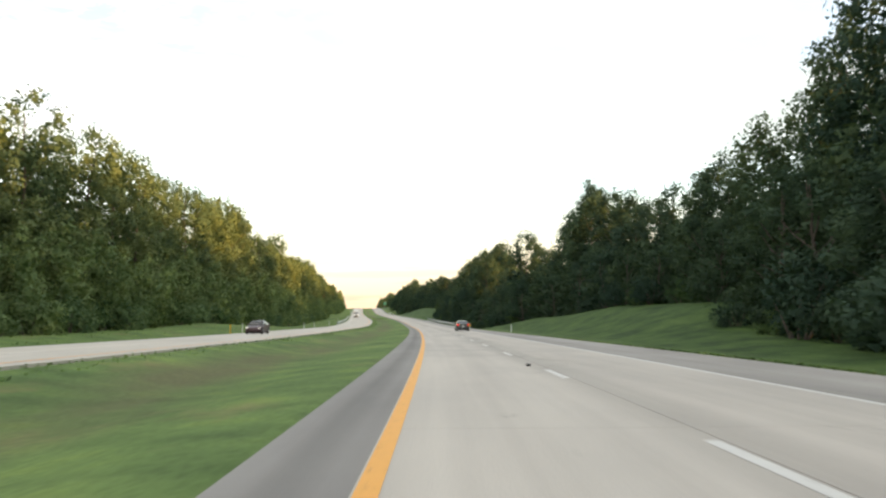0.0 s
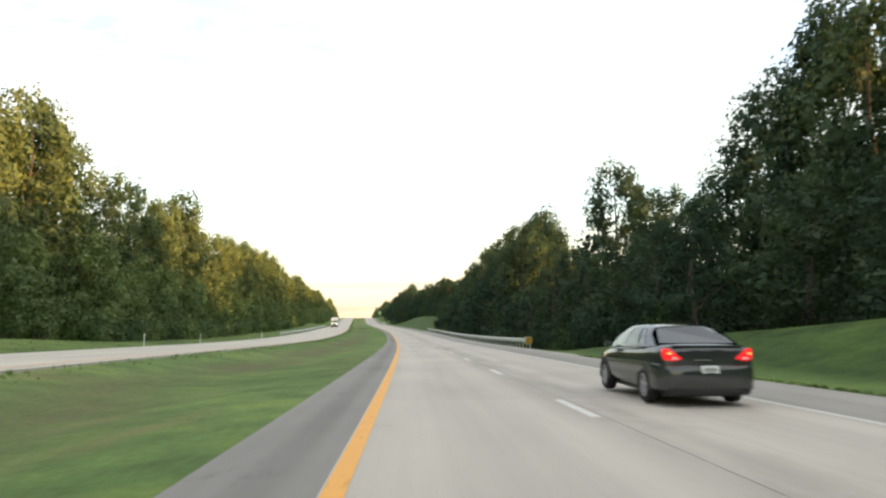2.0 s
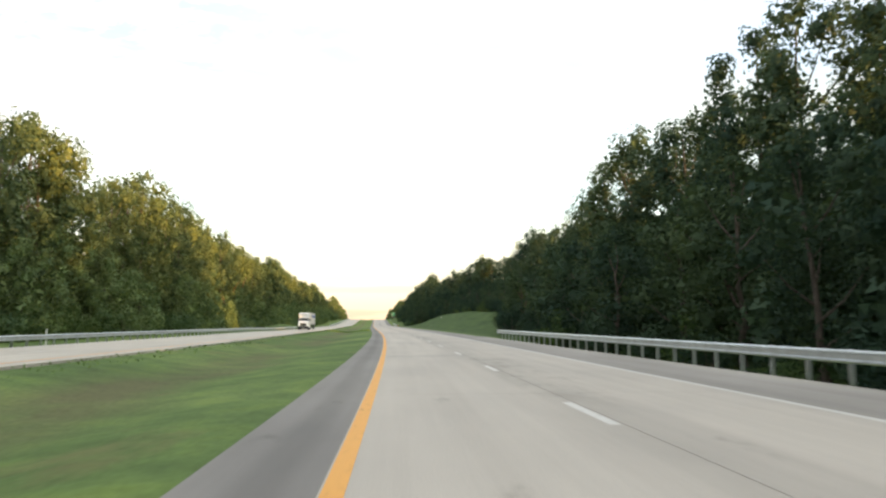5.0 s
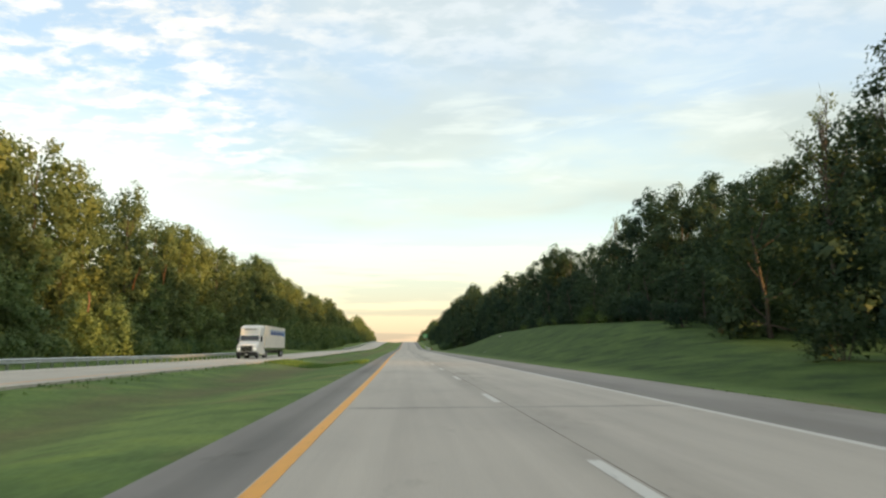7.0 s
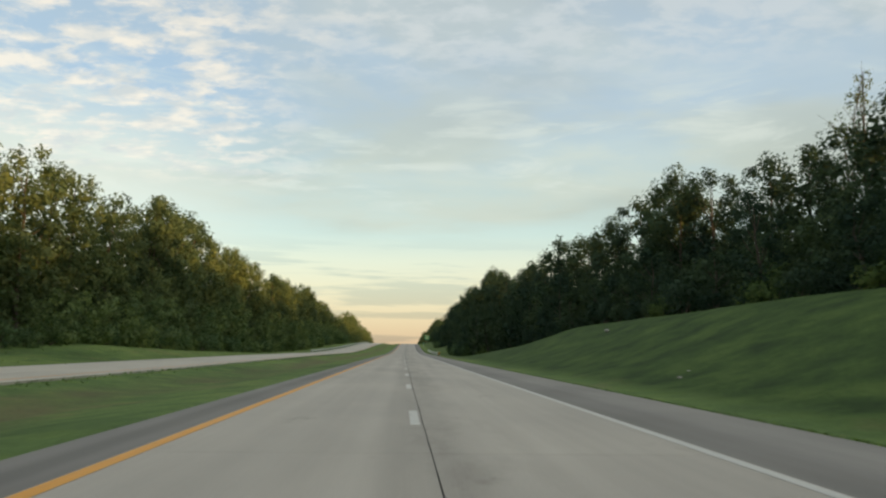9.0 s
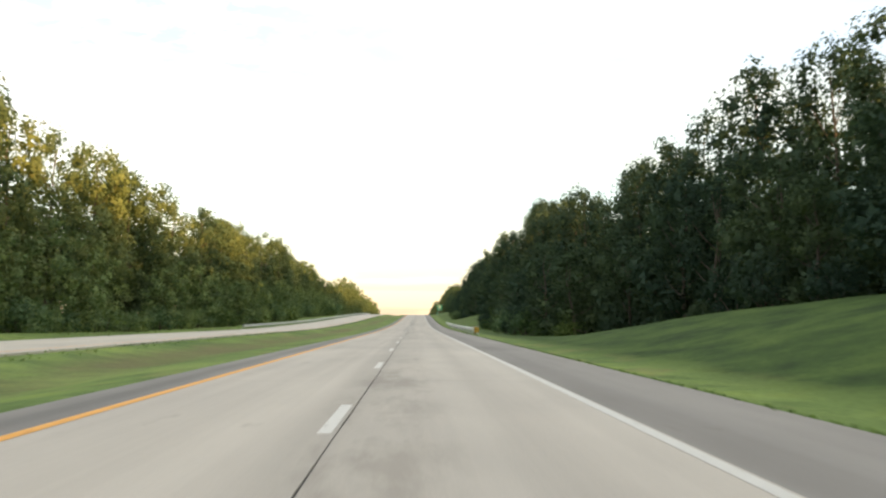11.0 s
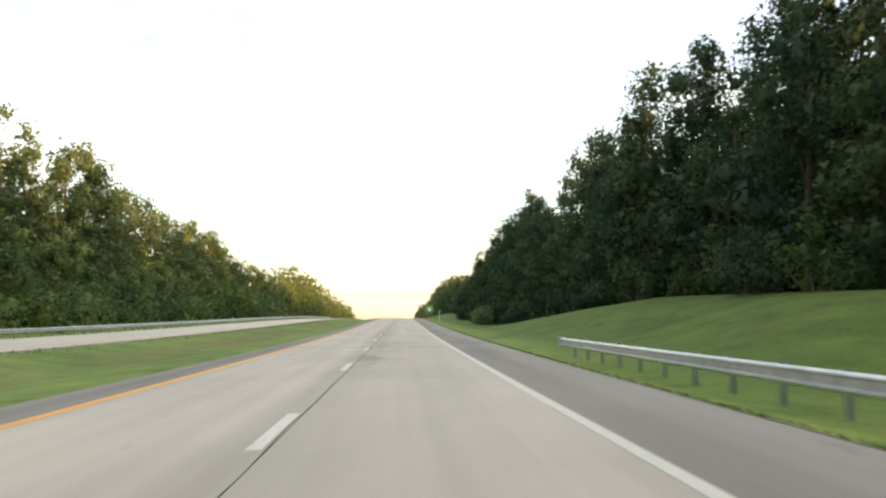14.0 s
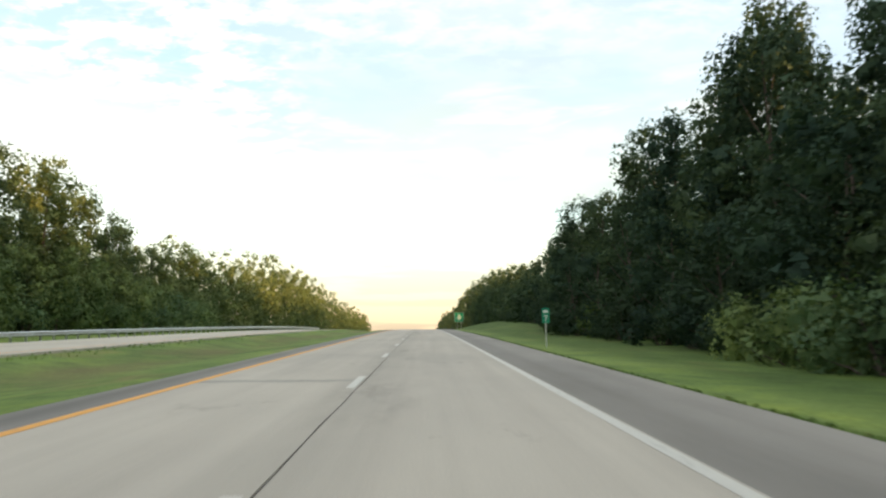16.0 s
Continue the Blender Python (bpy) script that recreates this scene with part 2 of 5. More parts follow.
def grass_material():
    m, nt, b = material("grass", 0.9)
    oc = object_of(nt)
    big = noise_node(nt, 0.10, 4, oc)
    mid = noise_node(nt, 0.7, 5, oc)
    fine = noise_node(nt, 9.0, 4, oc)
    c1 = ramp_node(nt, big, [(0.32, (0.086, 0.140, 0.044)), (0.5, (0.120, 0.186, 0.056)), (0.68, (0.160, 0.226, 0.070))])
    c2 = ramp_node(nt, mid, [(0.3, (0.64, 0.67, 0.70)), (0.52, (1.0, 1.0, 1.0)), (0.70, (1.28, 1.20, 1.0))])
    c3 = ramp_node(nt, fine, [(0.3, (0.75, 0.75, 0.75)), (0.7, (1.22, 1.22, 1.2))])
    c = mix_node(nt, "MULTIPLY", 1.0, c1, c2)
    c = mix_node(nt, "MULTIPLY", 0.9, c, c3)
    # dry straw-coloured patches
    dry = noise_node(nt, 0.22, 5, oc, (1.6, 0.7, 1), 0.65)
    df = ramp_node(nt, dry, [(0.56, (0, 0, 0)), (0.70, (0.55, 0.55, 0.55))])
    c = mix_node(nt, "MIX", df, c, (0.22, 0.175, 0.085))
    # the brown bottom of the median, in broken stretches
    sp = nt.nodes.new("ShaderNodeSeparateXYZ")
    nt.links.new(uv_of(nt), sp.inputs[0])
    sway = nt.nodes.new("ShaderNodeMath")
    sway.operation = "MULTIPLY_ADD"
    sway.inputs[1].default_value = 3.0
    nt.links.new(noise_node(nt, 0.12, 3, oc), sway.inputs[0]); nt.links.new(sp.outputs["X"], sway.inputs[2])
    trough = nt.nodes.new("ShaderNodeMapRange")
    trough.inputs["From Min"].default_value, trough.inputs["From Max"].default_value = -12.0, -4.0
    nt.links.new(sway.outputs[0], trough.inputs["Value"])
    band = ramp_node(nt, trough.outputs[0], [(0.18, (0, 0, 0)), (0.40, (1, 1, 1)), (0.52, (1, 1, 1)), (0.78, (0, 0, 0))])
    broken = ramp_node(nt, noise_node(nt, 0.16, 4, oc, (1.4, 0.5, 1), 0.6), [(0.36, (0.10, 0.10, 0.10)), (0.57, (0.82, 0.82, 0.82))])
    c = mix_node(nt, "MIX", mix_node(nt, "MULTIPLY", 1.0, band, broken), c, mix_node(nt, "MULTIPLY", 0.9, (0.125, 0.118, 0.060), c3))
    # long bank grass, deepened by painted tree shade, X over about 8.5 m
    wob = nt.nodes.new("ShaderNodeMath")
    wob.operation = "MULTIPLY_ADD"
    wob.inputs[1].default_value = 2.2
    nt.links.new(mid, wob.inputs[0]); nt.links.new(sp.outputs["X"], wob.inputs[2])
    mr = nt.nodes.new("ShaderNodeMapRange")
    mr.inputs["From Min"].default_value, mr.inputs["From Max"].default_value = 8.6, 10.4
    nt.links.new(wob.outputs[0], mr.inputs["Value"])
    # paler turf in the second half of the stretch
    pale = nt.nodes.new("ShaderNodeMapRange")
    pale.inputs["From Min"].default_value, pale.inputs["From Max"].default_value = 410.0, 480.0
    nt.links.new(sp.outputs["Y"], pale.inputs["Value"])
    c = mix_node(nt, "MULTIPLY", pale.outputs[0], c, (1.28, 1.22, 1.12))
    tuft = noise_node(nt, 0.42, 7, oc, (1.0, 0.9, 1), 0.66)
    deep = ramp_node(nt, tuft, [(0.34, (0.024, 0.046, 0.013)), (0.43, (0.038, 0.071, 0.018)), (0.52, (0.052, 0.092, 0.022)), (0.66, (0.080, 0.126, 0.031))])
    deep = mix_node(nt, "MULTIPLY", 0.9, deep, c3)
    # the painted shade is weaker on the paler bank farther on
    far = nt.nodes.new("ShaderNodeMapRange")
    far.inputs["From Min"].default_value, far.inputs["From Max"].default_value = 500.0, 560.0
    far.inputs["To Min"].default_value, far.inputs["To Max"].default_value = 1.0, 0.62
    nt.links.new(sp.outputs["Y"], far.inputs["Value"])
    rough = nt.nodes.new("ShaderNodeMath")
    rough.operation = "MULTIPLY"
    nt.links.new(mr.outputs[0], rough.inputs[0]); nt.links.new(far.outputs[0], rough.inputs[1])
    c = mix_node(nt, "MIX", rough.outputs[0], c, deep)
    nt.links.new(c, b.inputs["Base Color"])
    b.inputs["Specular IOR Level"].default_value = 0.15
    bump_node(nt, b, fine, 0.4, 0.08)
    return m


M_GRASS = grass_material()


def leaf_material(name, stops, translucent=0.3):
    m = bpy.data.materials.new(name)
    m.use_nodes = True
    nt = m.node_tree
    nt.nodes.clear()
    out = nt.nodes.new("ShaderNodeOutputMaterial")
    geo = nt.nodes.new("ShaderNodeNewGeometry")
    inf = nt.nodes.new("ShaderNodeObjectInfo")
    c = ramp_node(nt, geo.outputs["Random Per Island"], stops)
    v = ramp_node(nt, inf.outputs["Random"], [(0.0, (0.70, 0.78, 0.82)), (0.5, (1.0, 1.0, 0.98)), (1.0, (1.26, 1.16, 0.92))])
    c = mix_node(nt, "MULTIPLY", 1.0, c, v)
    oc = object_of(nt)
    pv = ramp_node(nt, noise_node(nt, 0.5, 3, oc), [(0.3, (0.84, 0.87, 0.87)), (0.7, (1.14, 1.11, 1.0))])
    c = mix_node(nt, "MULTIPLY", 1.0, c, pv)
    wide = ramp_node(nt, noise_node(nt, 0.13, 2, oc), [(0.36, (0.70, 0.76, 0.78)), (0.5, (1.0, 1.0, 1.0)), (0.64, (1.24, 1.18, 1.04))])
    c = mix_node(nt, "MULTIPLY", 1.0, c, wide)
    # shade between leaves too small to be cut out singly, painted as noise
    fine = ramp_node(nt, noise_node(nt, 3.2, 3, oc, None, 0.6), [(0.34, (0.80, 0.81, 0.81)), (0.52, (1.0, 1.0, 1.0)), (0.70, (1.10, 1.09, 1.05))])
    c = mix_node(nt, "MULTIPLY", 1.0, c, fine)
    d, t, gl = nt.nodes.new("ShaderNodeBsdfDiffuse"), nt.nodes.new("ShaderNodeBsdfTranslucent"), nt.nodes.new("ShaderNodeBsdfGlossy")
    gl.inputs["Roughness"].default_value = 0.45
    gl.inputs["Color"].default_value = (0.5, 0.5, 0.5, 1)
    nt.links.new(c, d.inputs["Color"])
    nt.links.new(mix_node(nt, "MULTIPLY", 1.0, c, (1.15, 1.15, 0.7)), t.inputs["Color"])
    a, e = nt.nodes.new("ShaderNodeMixShader"), nt.nodes.new("ShaderNodeMixShader")
    a.inputs[0].default_value, e.inputs[0].default_value = translucent, 0.012
    nt.links.new(d.outputs[0], a.inputs[1]); nt.links.new(t.outputs[0], a.inputs[2])
    nt.links.new(a.outputs[0], e.inputs[1]); nt.links.new(gl.outputs[0], e.inputs[2])
    nt.links.new(e.outputs[0], out.inputs["Surface"])
    return m


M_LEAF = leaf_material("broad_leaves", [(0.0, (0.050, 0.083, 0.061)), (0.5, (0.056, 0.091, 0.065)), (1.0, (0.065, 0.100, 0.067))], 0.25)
# leaf colour raised to brighten the sunlit wood on the left
M_LEAF_BRIGHTENED = leaf_material("brightened_leaves", [(0.0, (0.104, 0.146, 0.080)), (0.5, (0.116, 0.158, 0.084)), (1.0, (0.132, 0.170, 0.086))], 0.22)
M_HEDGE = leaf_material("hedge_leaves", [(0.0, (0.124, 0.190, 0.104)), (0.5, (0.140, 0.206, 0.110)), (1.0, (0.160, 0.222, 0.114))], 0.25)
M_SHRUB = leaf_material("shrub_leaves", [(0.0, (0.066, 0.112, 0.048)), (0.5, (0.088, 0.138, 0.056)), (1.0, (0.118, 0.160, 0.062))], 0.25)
M_BLADE = leaf_material("grass_blades", [(0.0, (0.18, 0.275, 0.100)), (0.6, (0.225, 0.33, 0.118)), (0.9, (0.27, 0.37, 0.14)), (1.0, (0.38, 0.35, 0.19))], 0.5)


def bark_material():
    m, nt, b = material("bark", 0.95)
    oc = object_of(nt)
    n = noise_node(nt, 4.0, 6, oc, (3.0, 3.0, 0.5), 0.65)
    nt.links.new(ramp_node(nt, n, [(0.3, (0.045, 0.035, 0.026)), (0.6, (0.11, 0.09, 0.07)), (0.8, (0.17, 0.15, 0.125))]), b.inputs["Base Color"])
    bump_node(nt, b, n, 0.6, 0.05)
    return m


M_BARK = bark_material()


def worn_material(name, col, rough, metal=0.0, scale=3.0, vary=0.25, spec=0.5):
    m, nt, b = material(name, rough, metal)
    oc = object_of(nt)
    n = noise_node(nt, scale, 6, oc, None, 0.65)
    lo, hi = tuple(v * (1 - vary) for v in col), tuple(min(1, v * (1 + vary * 0.5)) for v in col)
    nt.links.new(ramp_node(nt, n, [(0.3, lo), (0.65, hi)]), b.inputs["Base Color"])
    b.inputs["Specular IOR Level"].default_value = spec
    return m


M_GALV = worn_material("galvanised_steel", (0.60, 0.63, 0.64), 0.30, 0.85, 2.5, 0.22)
M_POSTWOOD = worn_material("weathered_timber", (0.22, 0.19, 0.15), 0.9, 0.0, 6, 0.35)
M_MARKY = worn_material("yellow_sheeting", (0.80, 0.46, 0.03), 0.5, 0.0, 5, 0.12)
M_BLACK = worn_material("black_sheeting", (0.02, 0.02, 0.02), 0.5, 0.0, 5, 0.2)
M_WHITEP = worn_material("white_plastic", (0.70, 0.70, 0.67), 0.5, 0.0, 8, 0.15)
M_GREEN = worn_material("green_sheeting", (0.0, 0.24, 0.13), 0.45, 0.0, 2, 0.12)
M_SIGNW = worn_material("white_sheeting", (0.75, 0.77, 0.75), 0.45, 0.0, 4, 0.08)
M_SEAL = worn_material("joint_sealant", (0.025, 0.024, 0.023), 0.8, 0.0, 8, 0.3)
M_RUBBER = worn_material("tyre_rubber", (0.022, 0.022, 0.023), 0.85, 0.0, 10, 0.3, 0.3)
M_RIM = worn_material("alloy_rim", (0.55, 0.56, 0.58), 0.35, 0.8, 6, 0.15)
M_CARGREY = worn_material("dark_grey_paint", (0.040, 0.046, 0.044), 0.10, 0.15, 1.0, 0.08, 1.0)
M_REDLENS = worn_material("unlit_red_lens", (0.20, 0.012, 0.012), 0.2, 0.0, 4, 0.1)
M_CARRED = worn_material("dark_red_paint", (0.050, 0.022, 0.024), 0.28, 0.3, 1.0, 0.08, 0.6)
M_TRIM = worn_material("black_trim", (0.018, 0.018, 0.019), 0.55, 0.0, 6, 0.2)
M_GLASS = worn_material("dark_glass", (0.012, 0.014, 0.015), 0.06, 0.0, 1, 0.1, 1.0)
M_CHROME = worn_material("chrome", (0.7, 0.7, 0.7), 0.15, 1.0, 4, 0.05)
M_TRUCKW = worn_material("white_truck_paint", (0.84, 0.84, 0.82), 0.35, 0.0, 1.2, 0.08)
M_TRAILER = worn_material("white_trailer_panel", (0.76, 0.73, 0.67), 0.5, 0.0, 0.6, 0.10)
M_BLUE = worn_material("blue_stripe", (0.03, 0.08, 0.30), 0.45, 0.0, 2, 0.1)
M_LBLUE = worn_material("pale_blue_stripe", (0.16, 0.30, 0.55), 0.45, 0.0, 2, 0.1)
M_STEEL = worn_material("dirty_steel", (0.10, 0.095, 0.09), 0.7, 0.4, 4, 0.3)
M_DEADWOOD = worn_material("dead_branch", (0.22, 0.11, 0.06), 0.9, 0.0, 5, 0.35)
M_STONE = worn_material("pale_stone", (0.42, 0.40, 0.36), 0.9, 0.0, 6, 0.3)


M_GRAVEL = road_material("pale_gravel", (0.32, 0.30, 0.27), (0.40, 0.375, 0.335), (0.46, 0.435, 0.39), 0.95, 30)


def lamp_material(name, col, power):
    m, nt, b = material(name, 0.25, 0.0, col)
    b.inputs["Emission Color"].default_value = (*col, 1)
    b.inputs["Emission Strength"].default_value = power
    return m


M_TAIL = lamp_material("lit_tail_lamp", (0.50, 0.010, 0.012), 0.7)
M_BULB = lamp_material("lit_bulb", (1.0, 0.30, 0.08), 0.9)
M_HEAD = lamp_material("lit_head_lamp", (1.0, 0.95, 0.85), 0.6)


# ---------------------------------------------------------------- the plan of the road
STEP = 4.0
KNOT = np.arange(-60.0, 1021.0, 60.0)
BEND = np.array([1.0107, 0.6971, 0.3764, 0.3181, 0.3478, 0.487, 0.2906, -0.1183, -0.029, 0.0226, -0.0935, -0.0351, -0.0325, 0.1186, 0.15, 0.03, 0.0, 0.0, 0.0]) * 1e-3
RISE = np.array([-0.5031, -0.2044, 0.0977, -0.0367, 0.3035, 0.0361, -0.0046, -0.0046, 0.0106, -0.0336, 0.2074, 0.2244, -0.0404, -0.1073, -0.2368, -0.3464, -0.30, -0.1, 0.0]) * 1e-3
ALONG = np.arange(-60.0, 1021.0, STEP)
_z0 = int(60 / STEP)
HEAD = np.cumsum(np.interp(ALONG, KNOT, BEND)) * STEP
HEAD -= HEAD[_z0]
GRADE = np.cumsum(np.interp(ALONG, KNOT, RISE)) * STEP
GRADE += -0.015 - GRADE[_z0]
CX, CY, CZ = np.cumsum(-np.sin(HEAD)) * STEP, np.cumsum(np.cos(HEAD)) * STEP, np.cumsum(GRADE) * STEP
CX, CY, CZ = CX - CX[_z0], CY - CY[_z0], CZ - CZ[_z0]


def heading(s):
    return np.interp(s, ALONG, HEAD)


def place(s, X, z):
    """World places from metres along the road, to the right of its middle joint, and above its surface there."""
    s, X, z = np.broadcast_arrays(np.asarray(s, float), np.asarray(X, float), np.asarray(z, float))
    h = heading(s)
    over = np.maximum(s - ALONG[-1], 0) + np.minimum(s - ALONG[0], 0)
    x = np.interp(s, ALONG, CX) - np.sin(h) * over + X * np.cos(h)
    y = np.interp(s, ALONG, CY) + np.cos(h) * over + X * np.sin(h)
    zz = np.interp(s, ALONG, CZ) + np.clip(over, -400, 0) * GRADE[0] * 0.5 + z
    return np.stack([x, y, zz], -1)


def stand(s, X, z=0.0, turn=0.0):
    """The pose of a thing beside the road: its y axis runs along the road."""
    x, y, zz = place(s, X, z)
    return pose(x, y, zz, 0, 0, math.degrees(float(heading(s))) + turn)


YEL, EDGE = -3.43, 3.49
OPP_IN, OPP_OUT = -13.8, -22.7
DASH_FIRST, DASH_GAP, DASH_LEN = 4.38, 10.70, 2.68

# foot of the wood on the outer side: metres along, to the right, above the road
RIGHT_S = [-60, 0, 22, 34, 43, 52, 80, 95, 106, 118, 130, 142, 262, 282, 300, 308, 325, 345, 390, 440, 460, 478, 486, 493, 502, 510, 516, 562, 575, 600, 618, 632, 700, 730, 780, 900]
RIGHT_X = [12.5, 12.5, 13, 14.2, 16, 20, 20, 17, 15, 14, 13, 11.8, 11.8, 13, 14.5, 16.5, 20.5, 23, 23, 23, 22, 22, 22, 21, 20, 15.5, 14, 14, 19, 20, 18, 14.5, 14, 17, 18, 20]
RIGHT_Z = [0, 0, 0, 0.35, 0.7, 2.7, 3, 2, 1.75, 1.15, 0.25, -0.9, -0.9, 0, 0.4, 0.7, 1.7, 3.6, 4.5, 4.4, 2.6, 2, 1.2, 0.2, -0.2, -0.4, -0.4, -0.3, 2.2, 2.6, 1.6, -0.3, -0.2, 0.8, 1.6, 1.8]
# crest of the canopy: how far out it stands, and its height over the road every ten metres
CREST_RS = [-40, 0, 71, 132, 160, 190, 216, 281, 330, 379, 416, 446, 500, 537, 563, 577, 594, 603, 644, 660, 706, 810, 1000]
CREST_RX = [26, 27, 30, 29, 25, 21, 25, 28, 35, 43, 40.5, 37, 30, 26.5, 27, 26, 28, 23, 26, 23, 23, 22, 24]
TOP_RIGHT = [24.7, 24.7, 24.7, 24.7, 24.7, 24.7, 22, 20.5, 19.3, 18.1, 20, 21.5, 23.9, 25.5, 23.2, 14.5, 19.4, 13.5, 12, 14.6, 18, 22.2, 24.4, 23.9, 25.7, 24.4, 21.5, 22.6, 24.6, 25.6, 25, 25.5, 24, 23, 20.4, 19.6, 21.5, 24, 26, 25.8, 27.5, 24.9, 21.8, 22.2, 23.2, 24.9, 24.4, 22.4, 22.3, 23.7, 21.1, 20.1, 21.8, 18.5, 21.1, 19.8, 22.7, 23, 25.1, 26.8, 23, 22.5, 21, 20.5, 23.5, 20.5, 17.8, 18.4, 19.9, 18.4, 19.7, 16.5, 16, 15, 15.1, 14.4, 14.5, 12.9, 15.2, 15.6, 16, 16.5, 16.9, 17.4, 18, 18.4, 19, 19.5, 20.1, 20.7, 21.6, 22.6, 23.4]
CREST_LS = [0, 150, 214, 280, 420, 475, 550, 576, 608, 650, 720, 765, 820, 1000]
CREST_LX = [-45, -44.5, -43, -42, -45, -45, -45, -41, -43.5, -41, -42, -42, -39, -40]
TOP_LEFT = [24.6, 24.6, 24.6, 24.6, 24.8, 24, 25.4, 25.4, 24.7, 24.1, 26.3, 27.6, 25.1, 22, 23.2, 22.8, 25.6, 23.7, 21.8, 21.2, 22.8, 22.8, 21.8, 23.8, 23.8, 22.3, 24.2, 25, 23.4, 25.5, 24.5, 23.8, 26, 23.6, 25.2, 21.6, 23.1, 24, 25.4, 23.9, 24.1, 24.9, 22.4, 26.1, 27.4, 26.6, 27.2, 26.2, 25.7, 25, 24.8, 22.8, 22.2, 22.5, 21.2, 22.2, 23.3, 22, 23.2, 21.6, 23.4, 21, 20.5, 20.4, 20.4, 20.8, 20, 19.6, 15.4, 13.5, 13.6, 15.6, 14.1, 15.5, 16.3, 17.2, 18.4, 19.5, 20.2, 20.5, 20.6, 20.7, 20.8, 20.9, 21.2, 21.4, 21.8, 22.3, 22.7, 23.2]


def in_edge(s):
    return np.interp(s, [0, 40, 130, 290, 330, 365, 465, 505, 545, 640], [-4.62, -4.78, -4.78, -4.66, -4.63, -4.60, -4.66, -4.46, -4.60, -4.46])


def out_edge(s):
    return np.interp(s, [0, 60, 95, 130, 260, 290, 330, 370, 460, 500, 545, 700], [6.85, 6.80, 6.15, 6.1, 6.15, 6.35, 6.35, 6.25, 5.9, 6.02, 5.8, 5.8])


def opp_z(s):
    """Height of the opposite carriageway over this one."""
    return np.interp(s, [0, 100, 200, 260, 310, 345, 400, 450, 500, 540, 580, 640, 700], [0.16, 0.22, 0.18, 0.15, 0.10, -0.08, -0.09, 0.02, 0.06, -0.02, 0.08, 0.07, 0.08])


def right_line(s):
    return np.interp(s, RIGHT_S, RIGHT_X)


def right_rise(s):
    return np.interp(s, RIGHT_S, RIGHT_Z)


def left_line(s):
    return -36.0 + 1.0 * np.sin(np.asarray(s) * 0.045)


def crest_right(s):
    return float(np.interp(s, CREST_RS, CREST_RX)), float(np.interp(s, 10.0 * np.arange(len(TOP_RIGHT)), TOP_RIGHT))


def crest_left(s):
    return float(np.interp(s, CREST_LS, CREST_LX)), float(np.interp(s, 50 + 10.0 * np.arange(len(TOP_LEFT)), TOP_LEFT))


def ground_z(s, X):
    """Height of the soil beside the road over the road's surface."""
    s, X = np.broadcast_arrays(np.asarray(s, float), np.asarray(X, float))
    z = np.full(s.shape, -0.10)
    ie, oe, oz = in_edge(s), out_edge(s), opp_z(s)
    u = np.clip((ie - X) / (ie - OPP_IN), 0, 1)
    z = np.where(X < ie, -0.03 + oz * u - 0.42 * np.sin(np.pi * u) ** 2, z)
    z = np.where((X <= OPP_IN) & (X >= OPP_OUT), oz - 0.10, z)
    # the verge beyond the opposite lanes, with low grassy mounds
    foot = np.interp(s, [60, 85, 106, 140, 155, 225, 400, 425, 435, 470, 500, 530, 560, 700], [0.45, 0.7, 1.3, 0.8, 0.25, -0.2, -0.1, 0.9, 1.3, 0.5, 0.1, -0.25, -0.2, 0.0])
    v = np.clip((OPP_OUT - X) / 13.5, 0, 1)
    z = np.where(X < OPP_OUT, oz - 0.03 - 0.30 * np.sin(np.pi * np.clip(v * 1.6, 0, 1)) + (foot - oz) * v * v * (3 - 2 * v), z)
    line, up = right_line(s), right_rise(s)
    w = np.clip((X - oe - 0.8) / np.maximum(line - oe - 0.8, 1), 0, 1)
    w = w * w * (3 - 2 * w)
    z = np.where(X > oe, -0.03 - 0.12 * np.clip((X - oe) / 0.8, 0, 1) + (up + 0.12) * w, z)
    back = np.clip((X - line - 55) / 120, 0, 1)
    z = np.where(X > oe, z + (0.8 - z) * back * back * (3 - 2 * back), z)
    return z


# ---------------------------------------------------------------- mesh helpers
def mesh_of(name, verts, faces, mat, uv=None, smooth=False):
    me = bpy.data.meshes.new(name)
    me.from_pydata([tuple(map(float, v)) for v in verts], [], [tuple(map(int, f)) for f in faces])
    if uv is not None:
        layer = me.uv_layers.new(name="UVMap")
        idx = np.empty(len(me.loops), dtype=np.int32)
        me.loops.foreach_get("vertex_index", idx)
        layer.data.foreach_set("uv", np.asarray(uv, dtype=np.float32)[idx].ravel())
    for m in (mat if isinstance(mat, (list, tuple)) else [mat]):
        me.materials.append(m)
    if smooth:
        me.polygons.foreach_set("use_smooth", np.ones(len(me.polygons), dtype=bool))
    me.update()
    return me


def quads_of(name, verts, mat):
    """A mesh of loose faces from an array (n, corners, 3)."""
    n, k = verts.shape[:2]
    me = bpy.data.meshes.new(name)
    me.vertices.add(n * k)
    me.vertices.foreach_set("co", verts.astype(np.float32).ravel())
    me.loops.add(n * k)
    me.loops.foreach_set("vertex_index", np.arange(n * k, dtype=np.int32))
    me.polygons.add(n)
    me.polygons.foreach_set("loop_start", np.arange(0, n * k, k, dtype=np.int32))
    me.materials.append(mat)
    me.update(calc_edges=True)
    return me


def child(name, me, parent, label="", m=None):
    ob = new(name, me)
    ob.parent = parent
    if m is not None:
        ob.matrix_local = m
    if label:
        tagged(ob, label)
    return ob


